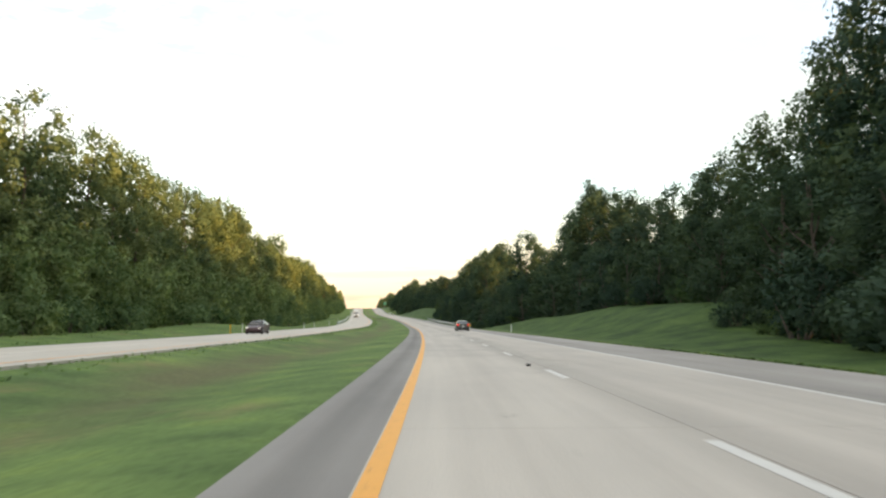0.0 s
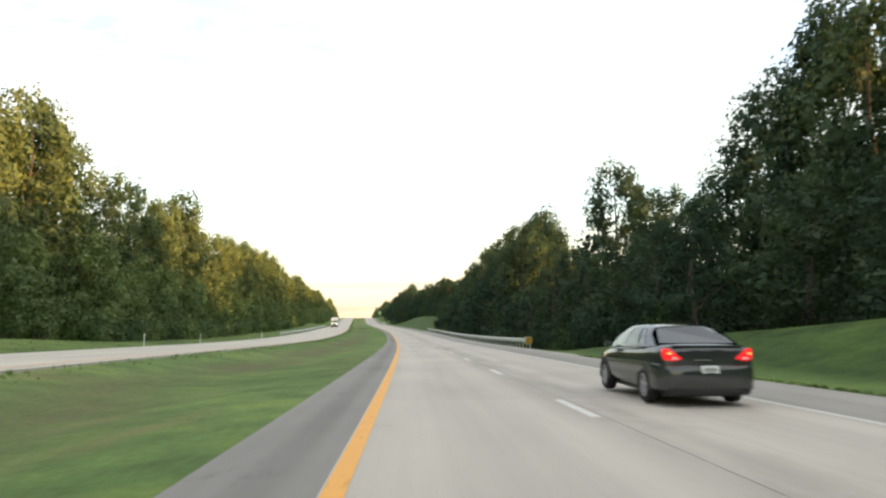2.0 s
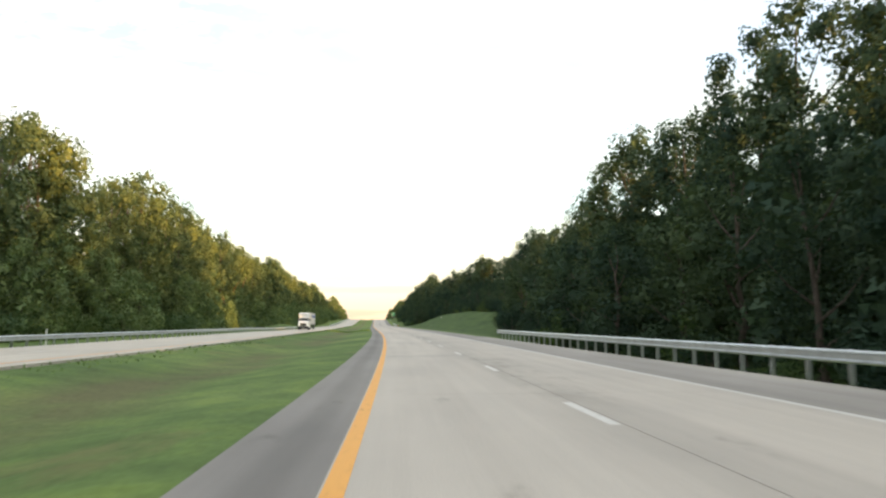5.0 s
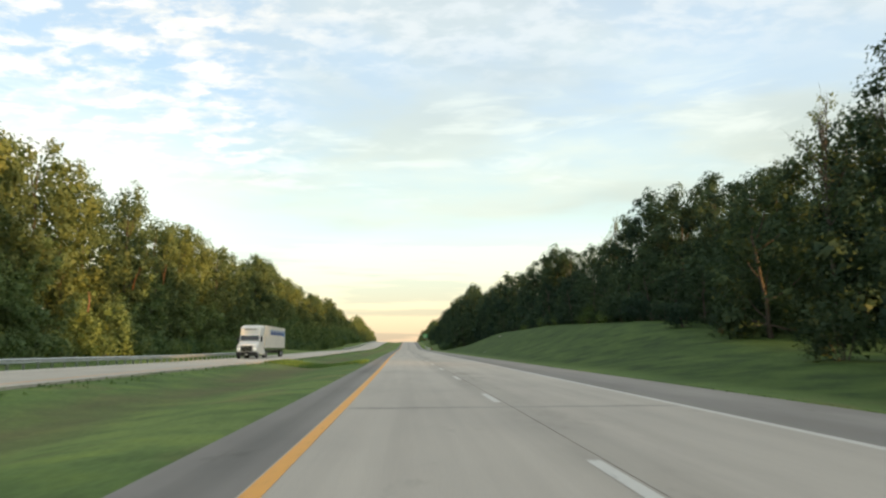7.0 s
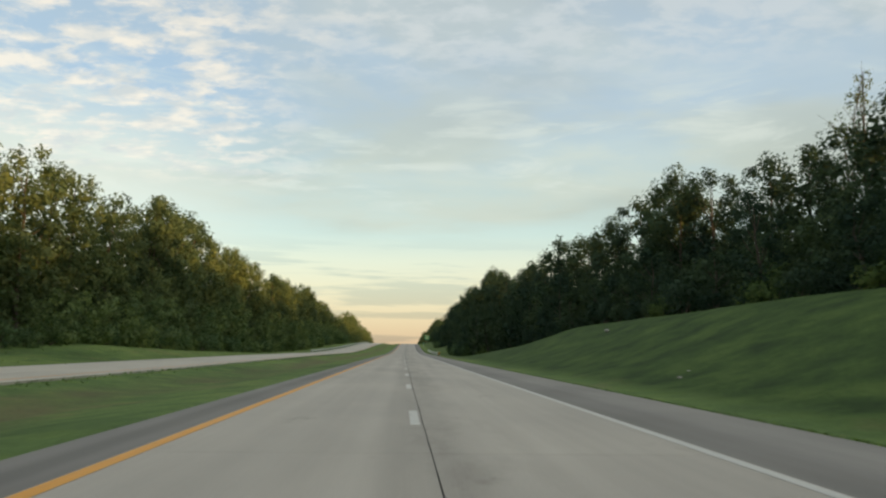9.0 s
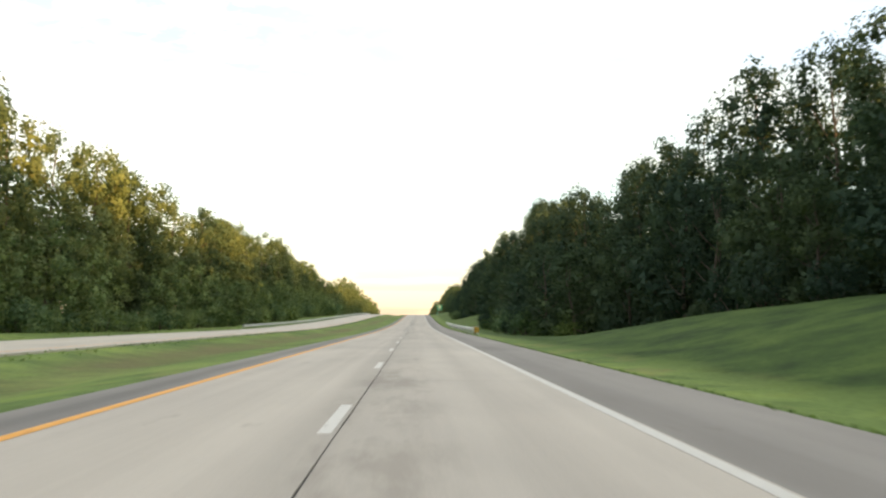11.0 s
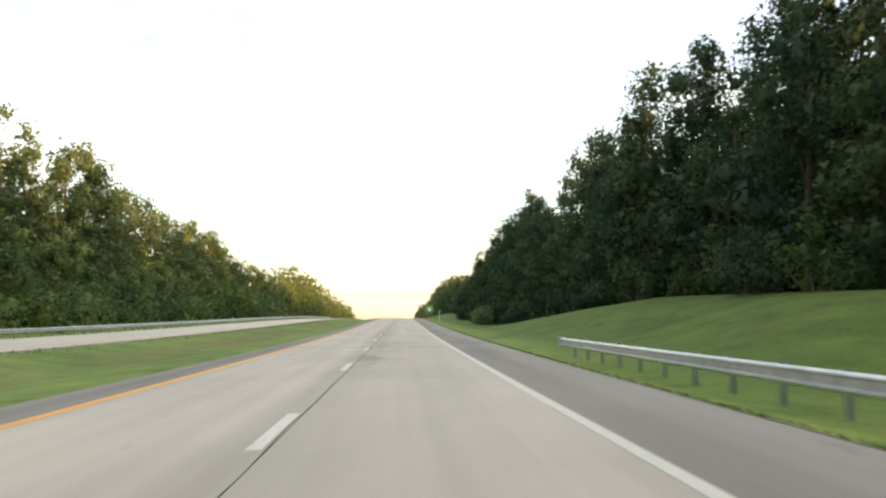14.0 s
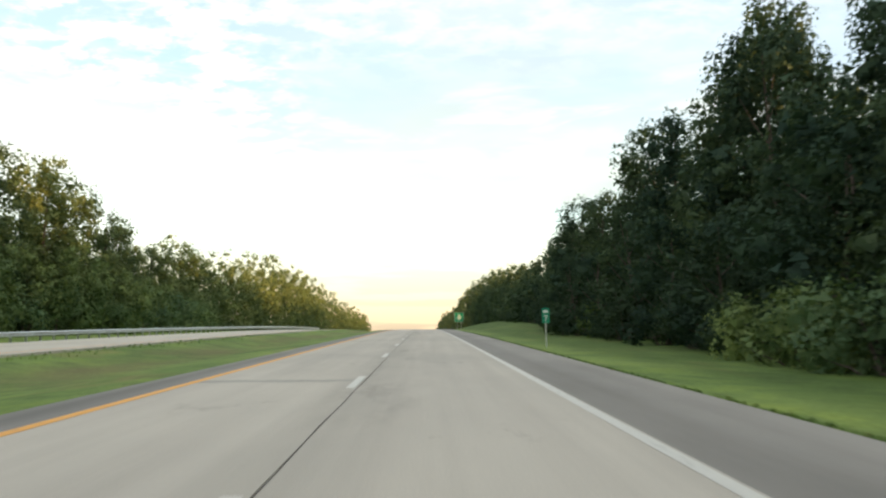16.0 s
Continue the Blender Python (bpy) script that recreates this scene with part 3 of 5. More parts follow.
def part(name, bm, mat, parent, label="", m=None, smooth=False):
    me = bpy.data.meshes.new(name)
    bm.to_mesh(me)
    bm.free()
    me.materials.append(mat)
    if smooth:
        me.polygons.foreach_set("use_smooth", np.ones(len(me.polygons), dtype=bool))
    return child(name, me, parent, label, m)


def box(bm, x0, x1, y0, y1, z0, z1, bevel=0.0):
    made = bmesh.ops.create_cube(bm, size=1.0, matrix=Matrix.LocRotScale(((x0 + x1) / 2, (y0 + y1) / 2, (z0 + z1) / 2), None, (x1 - x0, y1 - y0, z1 - z0)))
    if bevel:
        edges = {e for v in made["verts"] for e in v.link_edges}
        bmesh.ops.bevel(bm, geom=list(edges), offset=bevel, segments=2, affect="EDGES")
    return bm


def boxed(*args, **kw):
    return box(bmesh.new(), *args, **kw)


def thing(name, m, label, category, group="", kind=""):
    ob = new(name)
    ob.matrix_world = m
    return tagged(ob, label, category, group, kind)


def strip(s0, s1, x0, x1, z, thick, step=4.0, across=1):
    """A slab that follows the road: verts, faces and metres as UV. x0, x1 and z may be functions of the way along."""
    n = max(1, int(math.ceil((s1 - s0) / step)))
    ss, us = np.linspace(s0, s1, n + 1), np.linspace(0, 1, across + 1)
    a, b, h = (v(ss) if callable(v) else np.full(n + 1, float(v)) for v in (x0, x1, z))
    S, U = np.meshgrid(ss, us, indexing="ij")
    X = a[:, None] + (b - a)[:, None] * U
    top = place(S, X, h[:, None] + 0 * U).reshape(-1, 3)
    w = across + 1
    faces = [(i * w + j, i * w + j + 1, (i + 1) * w + j + 1, (i + 1) * w + j) for i in range(n) for j in range(across)]
    uv = np.stack([X.ravel(), S.ravel()], -1)
    if thick:
        k = len(top)
        low = place(ss, a, h - thick), place(ss, b, h - thick)
        verts = np.concatenate([top, low[0], low[1]])
        uv = np.concatenate([uv, np.stack([a, ss], -1), np.stack([b, ss], -1)])
        for i in range(n):
            faces.append((k + i, i * w, (i + 1) * w, k + i + 1))
            faces.append((i * w + across, k + n + 1 + i, k + n + 2 + i, (i + 1) * w + across))
        faces.append((0, k, k + n + 1, across))
        faces.append((n * w, n * w + across, k + 2 * n + 1, k + n))
        return verts, faces, uv
    return top, faces, uv


def structure(name, label="", category=""):
    return tagged(new(name), label, category, kind="structure")


# ---------------------------------------------------------------- the soil
def build_ground():
    ss = np.concatenate([[-900, -500, -250, -120], np.arange(-60, 960, 5.0), np.arange(960, 1300, 20), [1400, 1600, 2000, 2600, 3400]])
    xs = np.concatenate([[-1800, -900, -400, -200, -110, -75, -58, -50, -45], np.arange(-42, -23.2, 1.0), [-23.1, -22.7, -22.3, -18, -14.2, -13.8], np.arange(-13.2, -5.2, 0.8), [-5.0, -4.8, -4.6, -4.4, -3, 4, 5.5, 5.8, 6.1, 6.4],
                         np.arange(6.8, 26, 0.75), [28, 31, 35, 40, 48, 60, 80, 120, 200, 400, 900, 1800]])
    S, X = np.meshgrid(ss, xs, indexing="ij")
    Z = ground_z(S, X)
    rough = ((X < in_edge(S) - 0.6) & (X > OPP_IN + 0.6)) | (X > out_edge(S) + 0.6) | (X < OPP_OUT - 0.6)
    bump = np.array([noise.noise((a * 0.16, b * 0.25, 0.3)) * 0.09 + noise.noise((a * 0.5, b * 0.6, 4.0)) * 0.025 for a, b in zip(S.ravel(), X.ravel())]).reshape(S.shape)
    Z = Z + bump * rough
    P = place(S, X, Z)
    UV = np.stack([X.ravel(), S.ravel()], -1)
    w = len(xs)
    faces = [(i * w + j, i * w + j + 1, (i + 1) * w + j + 1, (i + 1) * w + j) for i in range(len(ss) - 1) for j in range(w - 1)]
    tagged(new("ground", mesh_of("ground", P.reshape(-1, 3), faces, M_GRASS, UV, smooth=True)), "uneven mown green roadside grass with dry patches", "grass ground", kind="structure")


build_ground()

# ---------------------------------------------------------------- pavements
S_BEG, S_END, SLAB = -60.0, 960.0, 17.0


def carriageway(name, lanes, shoulders, z_of, label):
    base = structure(name, label, "road")
    for s0, s1, x0, x1, mat, nm in shoulders:
        v, f, uv = strip(s0, s1, x0, x1, lambda s: z_of(s) - 0.004, 0.30, 4.0)
        child(nm, mesh_of(nm, v, f, mat, uv), base, "grey asphalt shoulder strip")
    s = S_BEG
    while s < S_END - 1:
        for x0, x1 in lanes:
            v, f, uv = strip(s + 0.006, s + SLAB - 0.006, x0, x1, z_of, 0.28, SLAB / 4)
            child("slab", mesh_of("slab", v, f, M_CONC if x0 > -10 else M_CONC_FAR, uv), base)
        s += SLAB
    v, f, uv = strip(S_BEG, S_END, lanes[0][0], lanes[-1][1], lambda s: z_of(s) - 0.02, 0.0, 6.0)
    child("joint_sealant", mesh_of("joint_sealant", v, f, M_SEAL, uv), base, "black sealant in the slab joints")
    return base


def level(s):
    return 0.0 * np.asarray(s, float)


own = carriageway("road", [(YEL - 0.12, -0.007), (0.007, EDGE + 0.12)],
                  [(S_BEG, S_END, in_edge, YEL - 0.122, M_ASPH, "shoulder"), (S_BEG, 264.0, EDGE + 0.122, out_edge, M_ASPH_WORN, "shoulder"), (264.0, S_END, EDGE + 0.122, out_edge, M_ASPH_PALE, "shoulder")], level,
                  "pale concrete motorway lanes with grey asphalt shoulders")
opp = carriageway("road_opposite", [(-21.6, -18.161), (-18.139, -14.7)],
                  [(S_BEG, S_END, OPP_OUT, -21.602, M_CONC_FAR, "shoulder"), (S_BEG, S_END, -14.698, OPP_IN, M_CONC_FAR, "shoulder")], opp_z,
                  "pale concrete lanes of the opposite carriageway")


v, f, uv = strip(118.0, 272.0, lambda s: out_edge(s) - 0.02, 6.72, -0.03, 0.25, 4.0)
child("gravel_apron", mesh_of("gravel_apron", v, f, M_GRAVEL, uv), own, "pale gravel at the foot of the guard rail")


def dirt_edge():
    """A ragged strip of dry soil between the shoulder and the weeds under the second rail."""
    rng = random.Random(8)
    ss = np.arange(498.0, 588.0, 0.8)
    out = out_edge(ss) + np.array([0.25 + rng.uniform(-0.12, 0.18) for _ in ss]) * np.minimum(1, np.minimum(ss - 497, 589 - ss) / 8)
    a, b = place(ss, out_edge(ss) - 0.04, 0.004), place(ss, out, ground_z(ss, out) + 0.012)
    n = len(ss)
    uv = np.concatenate([np.stack([out_edge(ss), ss], -1), np.stack([out, ss], -1)])
    child("dirt_edge", mesh_of("dirt_edge", np.concatenate([a, b]), [(i, n + i, n + i + 1, i + 1) for i in range(n - 1)], M_DIRT, uv), own, "dry pale soil at the edge of the shoulder")


dirt_edge()


def markings():
    base = structure("road_markings", "painted yellow and white lines on the lanes", "road marking")
    for nm, xa, xb, z_of, mat in (("yellow_line", YEL - 0.10, YEL + 0.09, level, M_YELLOW), ("edge_line", EDGE - 0.08, EDGE + 0.08, level, M_WHITE),
                                  ("yellow_line", -14.82, -14.66, opp_z, M_YELLOW), ("edge_line", -21.66, -21.52, opp_z, M_WHITE)):
        v, f, uv = strip(S_BEG, S_END, xa, xb, lambda s: z_of(s) + 0.004, 0.0, 4.0)
        child(nm, mesh_of(nm, v, f, mat, uv), base)
    s = DASH_FIRST - 5 * DASH_GAP
    while s < 930:
        for x, z_of in ((-0.13, level), (-18.28, opp_z)):
            v, f, uv = strip(s, s + DASH_LEN, x - 0.085, x + 0.075, lambda q: z_of(q) + 0.004, 0.0, 1.4)
            child("dash", mesh_of("dash", v, f, M_WHITE, uv), base)
        s += DASH_GAP


markings()


def tar_bands():
    """Dark sealed cracks across the lanes, patched by hand."""
    base = structure("crack_seal", "dark tar bands across the concrete lanes", "road marking")
    for s, x0, x1, w in ((31, -3.4, 0.0, 0.35), (29, 0.2, 3.3, 0.15), (118, -2.5, -1.0, 0.2), (181, -3.4, 3.3, 0.22), (228, -3.3, 0.0, 0.2), (292, -3.3, 3.4, 0.15), (430, -3.3, 3.3, 0.2),
                         (517, 0.8, 2.6, 0.25), (556, -3.3, -0.2, 0.3), (585, -3.3, 3.3, 0.28), (648, -3.3, 0.0, 0.3), (676, -3.2, 3.3, 0.2)):
        rnd = random.Random(int(s * 7))
        n = 14
        xs = np.linspace(x0, x1, n + 1)
        c = [s + rnd.uniform(-0.05, 0.05) for _ in xs]
        h = [w * rnd.uniform(0.6, 1.1) for _ in xs]
        a, b = place(np.array(c) - h, xs, 0.003), place(np.array(c) + h, xs, 0.003)
        child("tar_band", mesh_of("tar_band", np.concatenate([a, b]), [(i, i + 1, n + 2 + i, n + 1 + i) for i in range(n)], M_TAR, np.concatenate([np.stack([xs, np.array(c)], -1)] * 2)), base)


M_TAR = road_material("thin_tar", (0.30, 0.282, 0.255), (0.345, 0.325, 0.292), (0.385, 0.360, 0.322), 0.85, 50)
tar_bands()


# ---------------------------------------------------------------- guard rails
BEAM = [(0.00, 0.150), (0.015, 0.143), (0.07, 0.116), (0.075, 0.09), (0.02, 0.066), (0.0, 0.055), (0.0, 0.015), (0.0, -0.015), (0.0, -0.055), (0.02, -0.066), (0.075, -0.09), (0.07, -0.116), (0.015, -0.143), (0.0, -0.150)]
POST_GAP = 1.675


def post_mesh():
    bm = bmesh.new()
    box(bm, -0.05, 0.05, -0.008, 0.008, -0.35, 0.66)
    box(bm, -0.05, -0.04, -0.05, 0.05, -0.35, 0.66)
    box(bm, 0.04, 0.05, -0.05, 0.05, -0.35, 0.66)
    me = bpy.data.meshes.new("post")
    bm.to_mesh(me)
    bm.free()
    me.materials.append(M_GALV)
    return me


def block_mesh():
    bm = boxed(-0.09, 0.09, -0.07, 0.07, 0.34, 0.64, bevel=0.012)
    me = bpy.data.meshes.new("spacer_block")
    bm.to_mesh(me)
    bm.free()
    me.materials.append(M_GALV)
    return me


POST, BLOCK = post_mesh(), block_mesh()


def clipped(ring, lo, hi):
    """The part of a flat ring of (x, z) between two heights."""
    for edge, sign in ((lo, 1), (hi, -1)):
        out = []
        for p, q in zip(ring, ring[1:] + ring[:1]):
            dp, dq = (p[1] - edge) * sign, (q[1] - edge) * sign
            if dp >= 0:
                out.append(p)
            if dp * dq < 0:
                t = dp / (dp - dq)
                out.append((p[0] + (q[0] - p[0]) * t, edge))
        ring = out
    return ring


def guard_rail(s0, s1, X, side, z_of, label, marker=None, flare=0.0):
    """side: -1 when the beam faces towards smaller X. z_of: height of the road's edge beside it."""
    rail = tagged(new("guard_rail"), label, "guard rail")
    n = int((s1 - s0) / 2.0)
    ss = np.linspace(s0, s1, n + 1)
    bend = flare * np.clip(1 - (ss - s0) / 10.0, 0, 1) ** 2
    P = []
    for d, h in BEAM:
        P.append(place(ss, X + bend + side * (0.0 + d), z_of(ss) + 0.50 + h))
    for d, h in BEAM[::-1]:
        P.append(place(ss, X + bend + side * (d - 0.008), z_of(ss) + 0.50 + h))
    P = np.stack(P, 1)
    k = P.shape[1]
    faces = [(i * k + j, i * k + (j + 1) % k, (i + 1) * k + (j + 1) % k, (i + 1) * k + j) for i in range(n) for j in range(k)]
    faces += [tuple(range(k)), tuple(n * k + j for j in range(k))[::-1]]
    child("beam", mesh_of("beam", P.reshape(-1, 3), faces, M_GALV, smooth=False), rail, "dull galvanised W-shaped steel beam")
    s = s0 + 0.3
    while s < s1:
        b = flare * max(0.0, 1 - (s - s0) / 10.0) ** 2
        x = X + b - side * 0.26
        po = child("post", POST, rail)
        po.matrix_world = stand(s, x, float(z_of(s)))
        bl = child("spacer_block", BLOCK, rail)
        bl.matrix_world = stand(s, X + b - side * 0.12, float(z_of(s)))
        s += POST_GAP
    for s, sg in ((s0, -1), (s1, 1)):
        bm = bmesh.new()
        bmesh.ops.create_cone(bm, cap_ends=True, segments=14, radius1=0.14, radius2=0.14, depth=0.34)
        b = flare if s == s0 else 0.0
        e = part("end_shoe", bm, M_GALV, rail)
        e.matrix_world = stand(s + sg * 0.05, X + b, float(z_of(s)) + 0.50)
    if marker:
        back = child("end_plate", boxed_mesh("end_plate", -0.36, 0.25, -0.004, 0.012, 0.26, 0.80, M_GALV, 0.004), rail, "grey steel end plate")
        back.matrix_world = stand(s0 - 0.20, X + flare + 0.05, float(z_of(s0)))
        m0 = child("marker_board", boxed_mesh("marker_board", -0.24, 0.26, -0.012, 0.0, 0.20, 0.76, M_MARKY, 0.004), rail, "orange-yellow board with black slanted stripes")
        m0.matrix_world = stand(s0 - 0.225, X + flare + 0.05, float(z_of(s0)))
        foot = child("foot_post", boxed_mesh("foot_post", -0.22, -0.06, -0.06, 0.06, -0.4, 0.30, M_POSTWOOD, 0.01), rail, "short timber post under the board")
        foot.matrix_world = stand(s0 - 0.10, X + flare + 0.05, float(z_of(s0)))
        for i in range(5):
            z0 = -0.235 + 0.20 * i
            ring = clipped([(-0.235, z0), (0.255, z0 + 0.49), (0.255, z0 + 0.59), (-0.235, z0 + 0.10)], 0.21, 0.75)
            if len(ring) < 3:
                continue
            bm = bmesh.new()
            bm.faces.new([bm.verts.new((x, -0.016, z)) for x, z in ring])
            st = part("stripe", bm, M_BLACK, m0)
            st.matrix_parent_inverse = Matrix()
    return rail


def boxed_mesh(name, x0, x1, y0, y1, z0, z1, mat, bevel=0.0):
    bm = boxed(x0, x1, y0, y1, z0, z1, bevel=bevel)
    me = bpy.data.meshes.new(name)
    bm.to_mesh(me)
    bm.free()
    me.materials.append(mat)
    return me


guard_rail(136.6, 263.0, 6.95, -1, lambda s: 0.07 + 0.0 * s, "galvanised steel guard rail on posts beside the outer shoulder", True)
guard_rail(507.5, 579.0, 7.05, -1, lambda s: -0.11 + 0.0 * s, "galvanised steel guard rail with a hazard board beside the grass", True)
guard_rail(207.0, 384.0, -23.4, 1, lambda s: opp_z(s) - 0.06, "long galvanised steel guard rail beside the opposite carriageway")
guard_rail(537.5, 806.0, -23.4, 1, lambda s: opp_z(s) - 0.06, "long galvanised steel guard rail below the hedge of shrubs")


# ---------------------------------------------------------------- posts and signs
def delineator(s, X, z, yellow=False, h=1.05):
    ob = thing("delineator_post", stand(s, X, z), "slim yellow marker post in the grass" if yellow else "slim white marker post with a reflector in the grass", "marker post", "marker posts")
    bm = bmesh.new()
    box(bm, -0.055, 0.055, -0.02, 0.02, -0.2, h, bevel=0.008)
    part("stake", bm, M_MARKY if yellow else M_WHITEP, ob)
    bm = boxed(-0.04, 0.04, -0.026, -0.021, h - 0.22, h - 0.06)
    part("reflector", bm, M_SIGNW if not yellow else M_MARKY, ob, "small flat reflector")


for s, yel in ((83, True), (89, False), (143, False), (161, False), (200, False), (247, False), (668, False)):
    delineator(s, -25.4, float(ground_z(s, -25.4)), yel, 1.15 if yel else 1.2)
for s in (12, 84.5):
    delineator(s, 7.35, float(ground_z(s, 7.35)), False, 0.95)


def guide_sign(s, X, mid):
    g = float(ground_z(s, X))
    ob = thing("guide_sign", stand(s, X, g), "large square green road sign on two posts", "road sign")
    h = mid - g
    W, H = 1.78, 1.78
    bm = boxed(-W, W, -0.02, 0.02, h - H, h + H, bevel=0.015)
    panel = part("panel", bm, M_GREEN, ob, "green reflective panel with white border")
    for x0, x1, z0, z1 in ((-W + .05, W - .05, h + H - .11, h + H - .06), (-W + .05, W - .05, h - H + .06, h - H + .11), (-W + .05, -W + .10, h - H + .06, h + H - .06), (W - .10, W - .05, h - H + .06, h + H - .06)):
        part("border", boxed(x0, x1, -0.027, -0.021, z0, z1), M_SIGNW, panel)
    for x0, x1, z0, z1 in ((-0.45, 0.45, h + 0.35, h + 0.85), (-0.85, 0.85, h - 0.20, h + 0.10), (-0.70, 0.70, h - 0.80, h - 0.50)):
        part("text_bar", boxed(x0, x1, -0.027, -0.021, z0, z1, bevel=0.0), M_SIGNW, panel)
    for x in (-0.75, 0.75):
        part("post", boxed(x - 0.05, x + 0.05, 0.022, 0.12, -0.5, h + H - 0.1), M_GALV, ob)


guide_sign(905, 17.0, 7.2)


def mile_marker(s, X):
    g = float(ground_z(s, X))
    ob = thing("mile_marker", stand(s, X, g), "narrow green mile marker plate on a thin post", "road sign")
    plate = part("plate", boxed(-0.19, 0.19, -0.012, 0.0, 1.20, 1.95, bevel=0.02), M_GREEN, ob, "green plate with white figures")
    fd = bpy.data.curves.new("figure", "FONT")
    fd.body, fd.size, fd.align_x, fd.align_y, fd.extrude = "7", 0.42, "CENTER", "CENTER", 0.002
    tmp = bpy.data.objects.new("figure", fd)
    me = bpy.data.meshes.new_from_object(tmp)
    bpy.data.objects.remove(tmp)
    me.materials.clear()
    me.materials.append(M_SIGNW)
    child("figure", me, plate, "", pose(0, -0.016, 1.42, 90, 0, 0))
    part("text_bar", boxed(-0.12, 0.12, -0.018, -0.0125, 1.72, 1.84), M_SIGNW, plate)
    part("post", boxed(-0.03, 0.03, 0.001, 0.05, -0.4, 1.9), M_GALV, ob)


mile_marker(669.2, 7.4)


def joint_crack():
    """The ragged sealed joint between the two lanes."""
    rng = random.Random(41)
    ss = np.arange(340.0, 760.0, 1.3)
    c = np.cumsum([rng.uniform(-0.02, 0.02) for _ in ss])
    c = 0.008 * np.sin(ss * 0.31) + 0.006 * np.sin(ss * 1.27 + 1) + np.clip(c - np.convolve(c, np.ones(41) / 41, "same"), -0.02, 0.02)
    w = np.array([rng.uniform(0.003, 0.008) for _ in ss])
    a, b = place(ss, c - w, 0.0035), place(ss, c + w, 0.0035)
    n = len(ss)
    child("joint_crack", mesh_of("joint_crack", np.concatenate([a, b]), [(i, n + i, n + i + 1, i + 1) for i in range(n - 1)], M_SEAL, np.concatenate([np.stack([c, ss], -1)] * 2)), own, "ragged dark joint between the lanes")


joint_crack()


def stone(s, X, r, dark=False):
    g = 0.0 if in_edge(s) < X < out_edge(s) else float(ground_z(s, X))
    rng = random.Random(int(s * 10))
    ob = thing("stone", stand(s, X, g), "small pale broken stone lying beside the road" if not dark else "small dark scrap lying on the lane", "stone" if not dark else "debris", "loose stones" if not dark else "")
    bm = bmesh.new()
    bmesh.ops.create_icosphere(bm, subdivisions=2, radius=r)
    for v in bm.verts:
        v.co *= rng.uniform(0.75, 1.15)
        v.co.z = v.co.z * 0.55 + r * 0.3
    part("lump", bm, M_STONE if not dark else M_RUBBER, ob)


# the one at 416 stands in for a pale spot on the windscreen
for s, X, r in ((416, 16.9, 0.22), (382.9, 10.1, 0.10), (384.0, 10.9, 0.07)):
    stone(s, X, r)
stone(19.4, -0.38, 0.08, True)


# ---------------------------------------------------------------- vehicles
def loft(bm, rings, close=True):
    rows = [[bm.verts.new(p) for p in r] for r in rings]
    n = len(rows[0])
    for a, b in zip(rows, rows[1:]):
        for j in range(n if close else n - 1):
            bm.faces.new((a[j], a[(j + 1) % n], b[(j + 1) % n], b[j]))
    if close:
        bm.faces.new(rows[0][::-1])
        bm.faces.new(rows[-1])
    return bm


def wheel_meshes(R, W, spokes):
    bm = bmesh.new()
    prof = [(R * 0.66, -W / 2), (R * 0.90, -W / 2), (R * 0.985, -W * 0.38), (R, -W * 0.2), (R, W * 0.2), (R * 0.985, W * 0.38), (R * 0.90, W / 2), (R * 0.66, W / 2)]
    loft(bm, [[(x, r * math.cos(a), r * math.sin(a)) for r, x in prof] for a in [2 * math.pi * i / 28 for i in range(29)]], False)
    bmesh.ops.remove_doubles(bm, verts=bm.verts, dist=1e-4)
    tyre = bpy.data.meshes.new("tyre")
    bm.to_mesh(tyre)
    bm.free()
    tyre.materials.append(M_RUBBER)
    tyre.polygons.foreach_set("use_smooth", np.ones(len(tyre.polygons), dtype=bool))
    bm = bmesh.new()
    loft(bm, [[(x, r * math.cos(a), r * math.sin(a)) for r, x in ((R * 0.67, -W * 0.48), (R * 0.60, -W * 0.48), (R * 0.58, -W * 0.2), (R * 0.60, W * 0.45), (R * 0.67, W * 0.45))] for a in [2 * math.pi * i / 24 for i in range(25)]], False)
    for i in range(spokes):
        made = bmesh.ops.create_cube(bm, size=1.0, matrix=Matrix.Rotation(2 * math.pi * i / spokes, 4, "X") @ Matrix.LocRotScale((-W * 0.36, 0, R * 0.33), None, (W * 0.14, R * 0.17, R * 0.62)))
    bmesh.ops.create_cone(bm, cap_ends=True, segments=12, radius1=R * 0.15, radius2=R * 0.13, depth=W * 0.2, matrix=Matrix.LocRotScale((-W * 0.38, 0, 0), Euler((0, math.pi / 2, 0)), (1, 1, 1)))
    rim = bpy.data.meshes.new("rim")
    bm.to_mesh(rim)
    bm.free()
    rim.materials.append(M_RIM)
    return tyre, rim


def panel(name, pts, mat, parent, thick=0.006, label=""):
    """A thin plate through the corner points, given in order round its outer side."""
    bm = bmesh.new()
    P = [Vector(p) for p in pts]
    n = (P[1] - P[0]).cross(P[2] - P[0]).normalized()
    a = [bm.verts.new(p + n * thick) for p in P]
    b = [bm.verts.new(p - n * 0.01) for p in P]
    bm.faces.new(a)
    bm.faces.new(b[::-1])
    for i in range(len(P)):
        j = (i + 1) % len(P)
        bm.faces.new((a[j], a[i], b[i], b[j]))
    return part(name, bm, mat, parent, label)


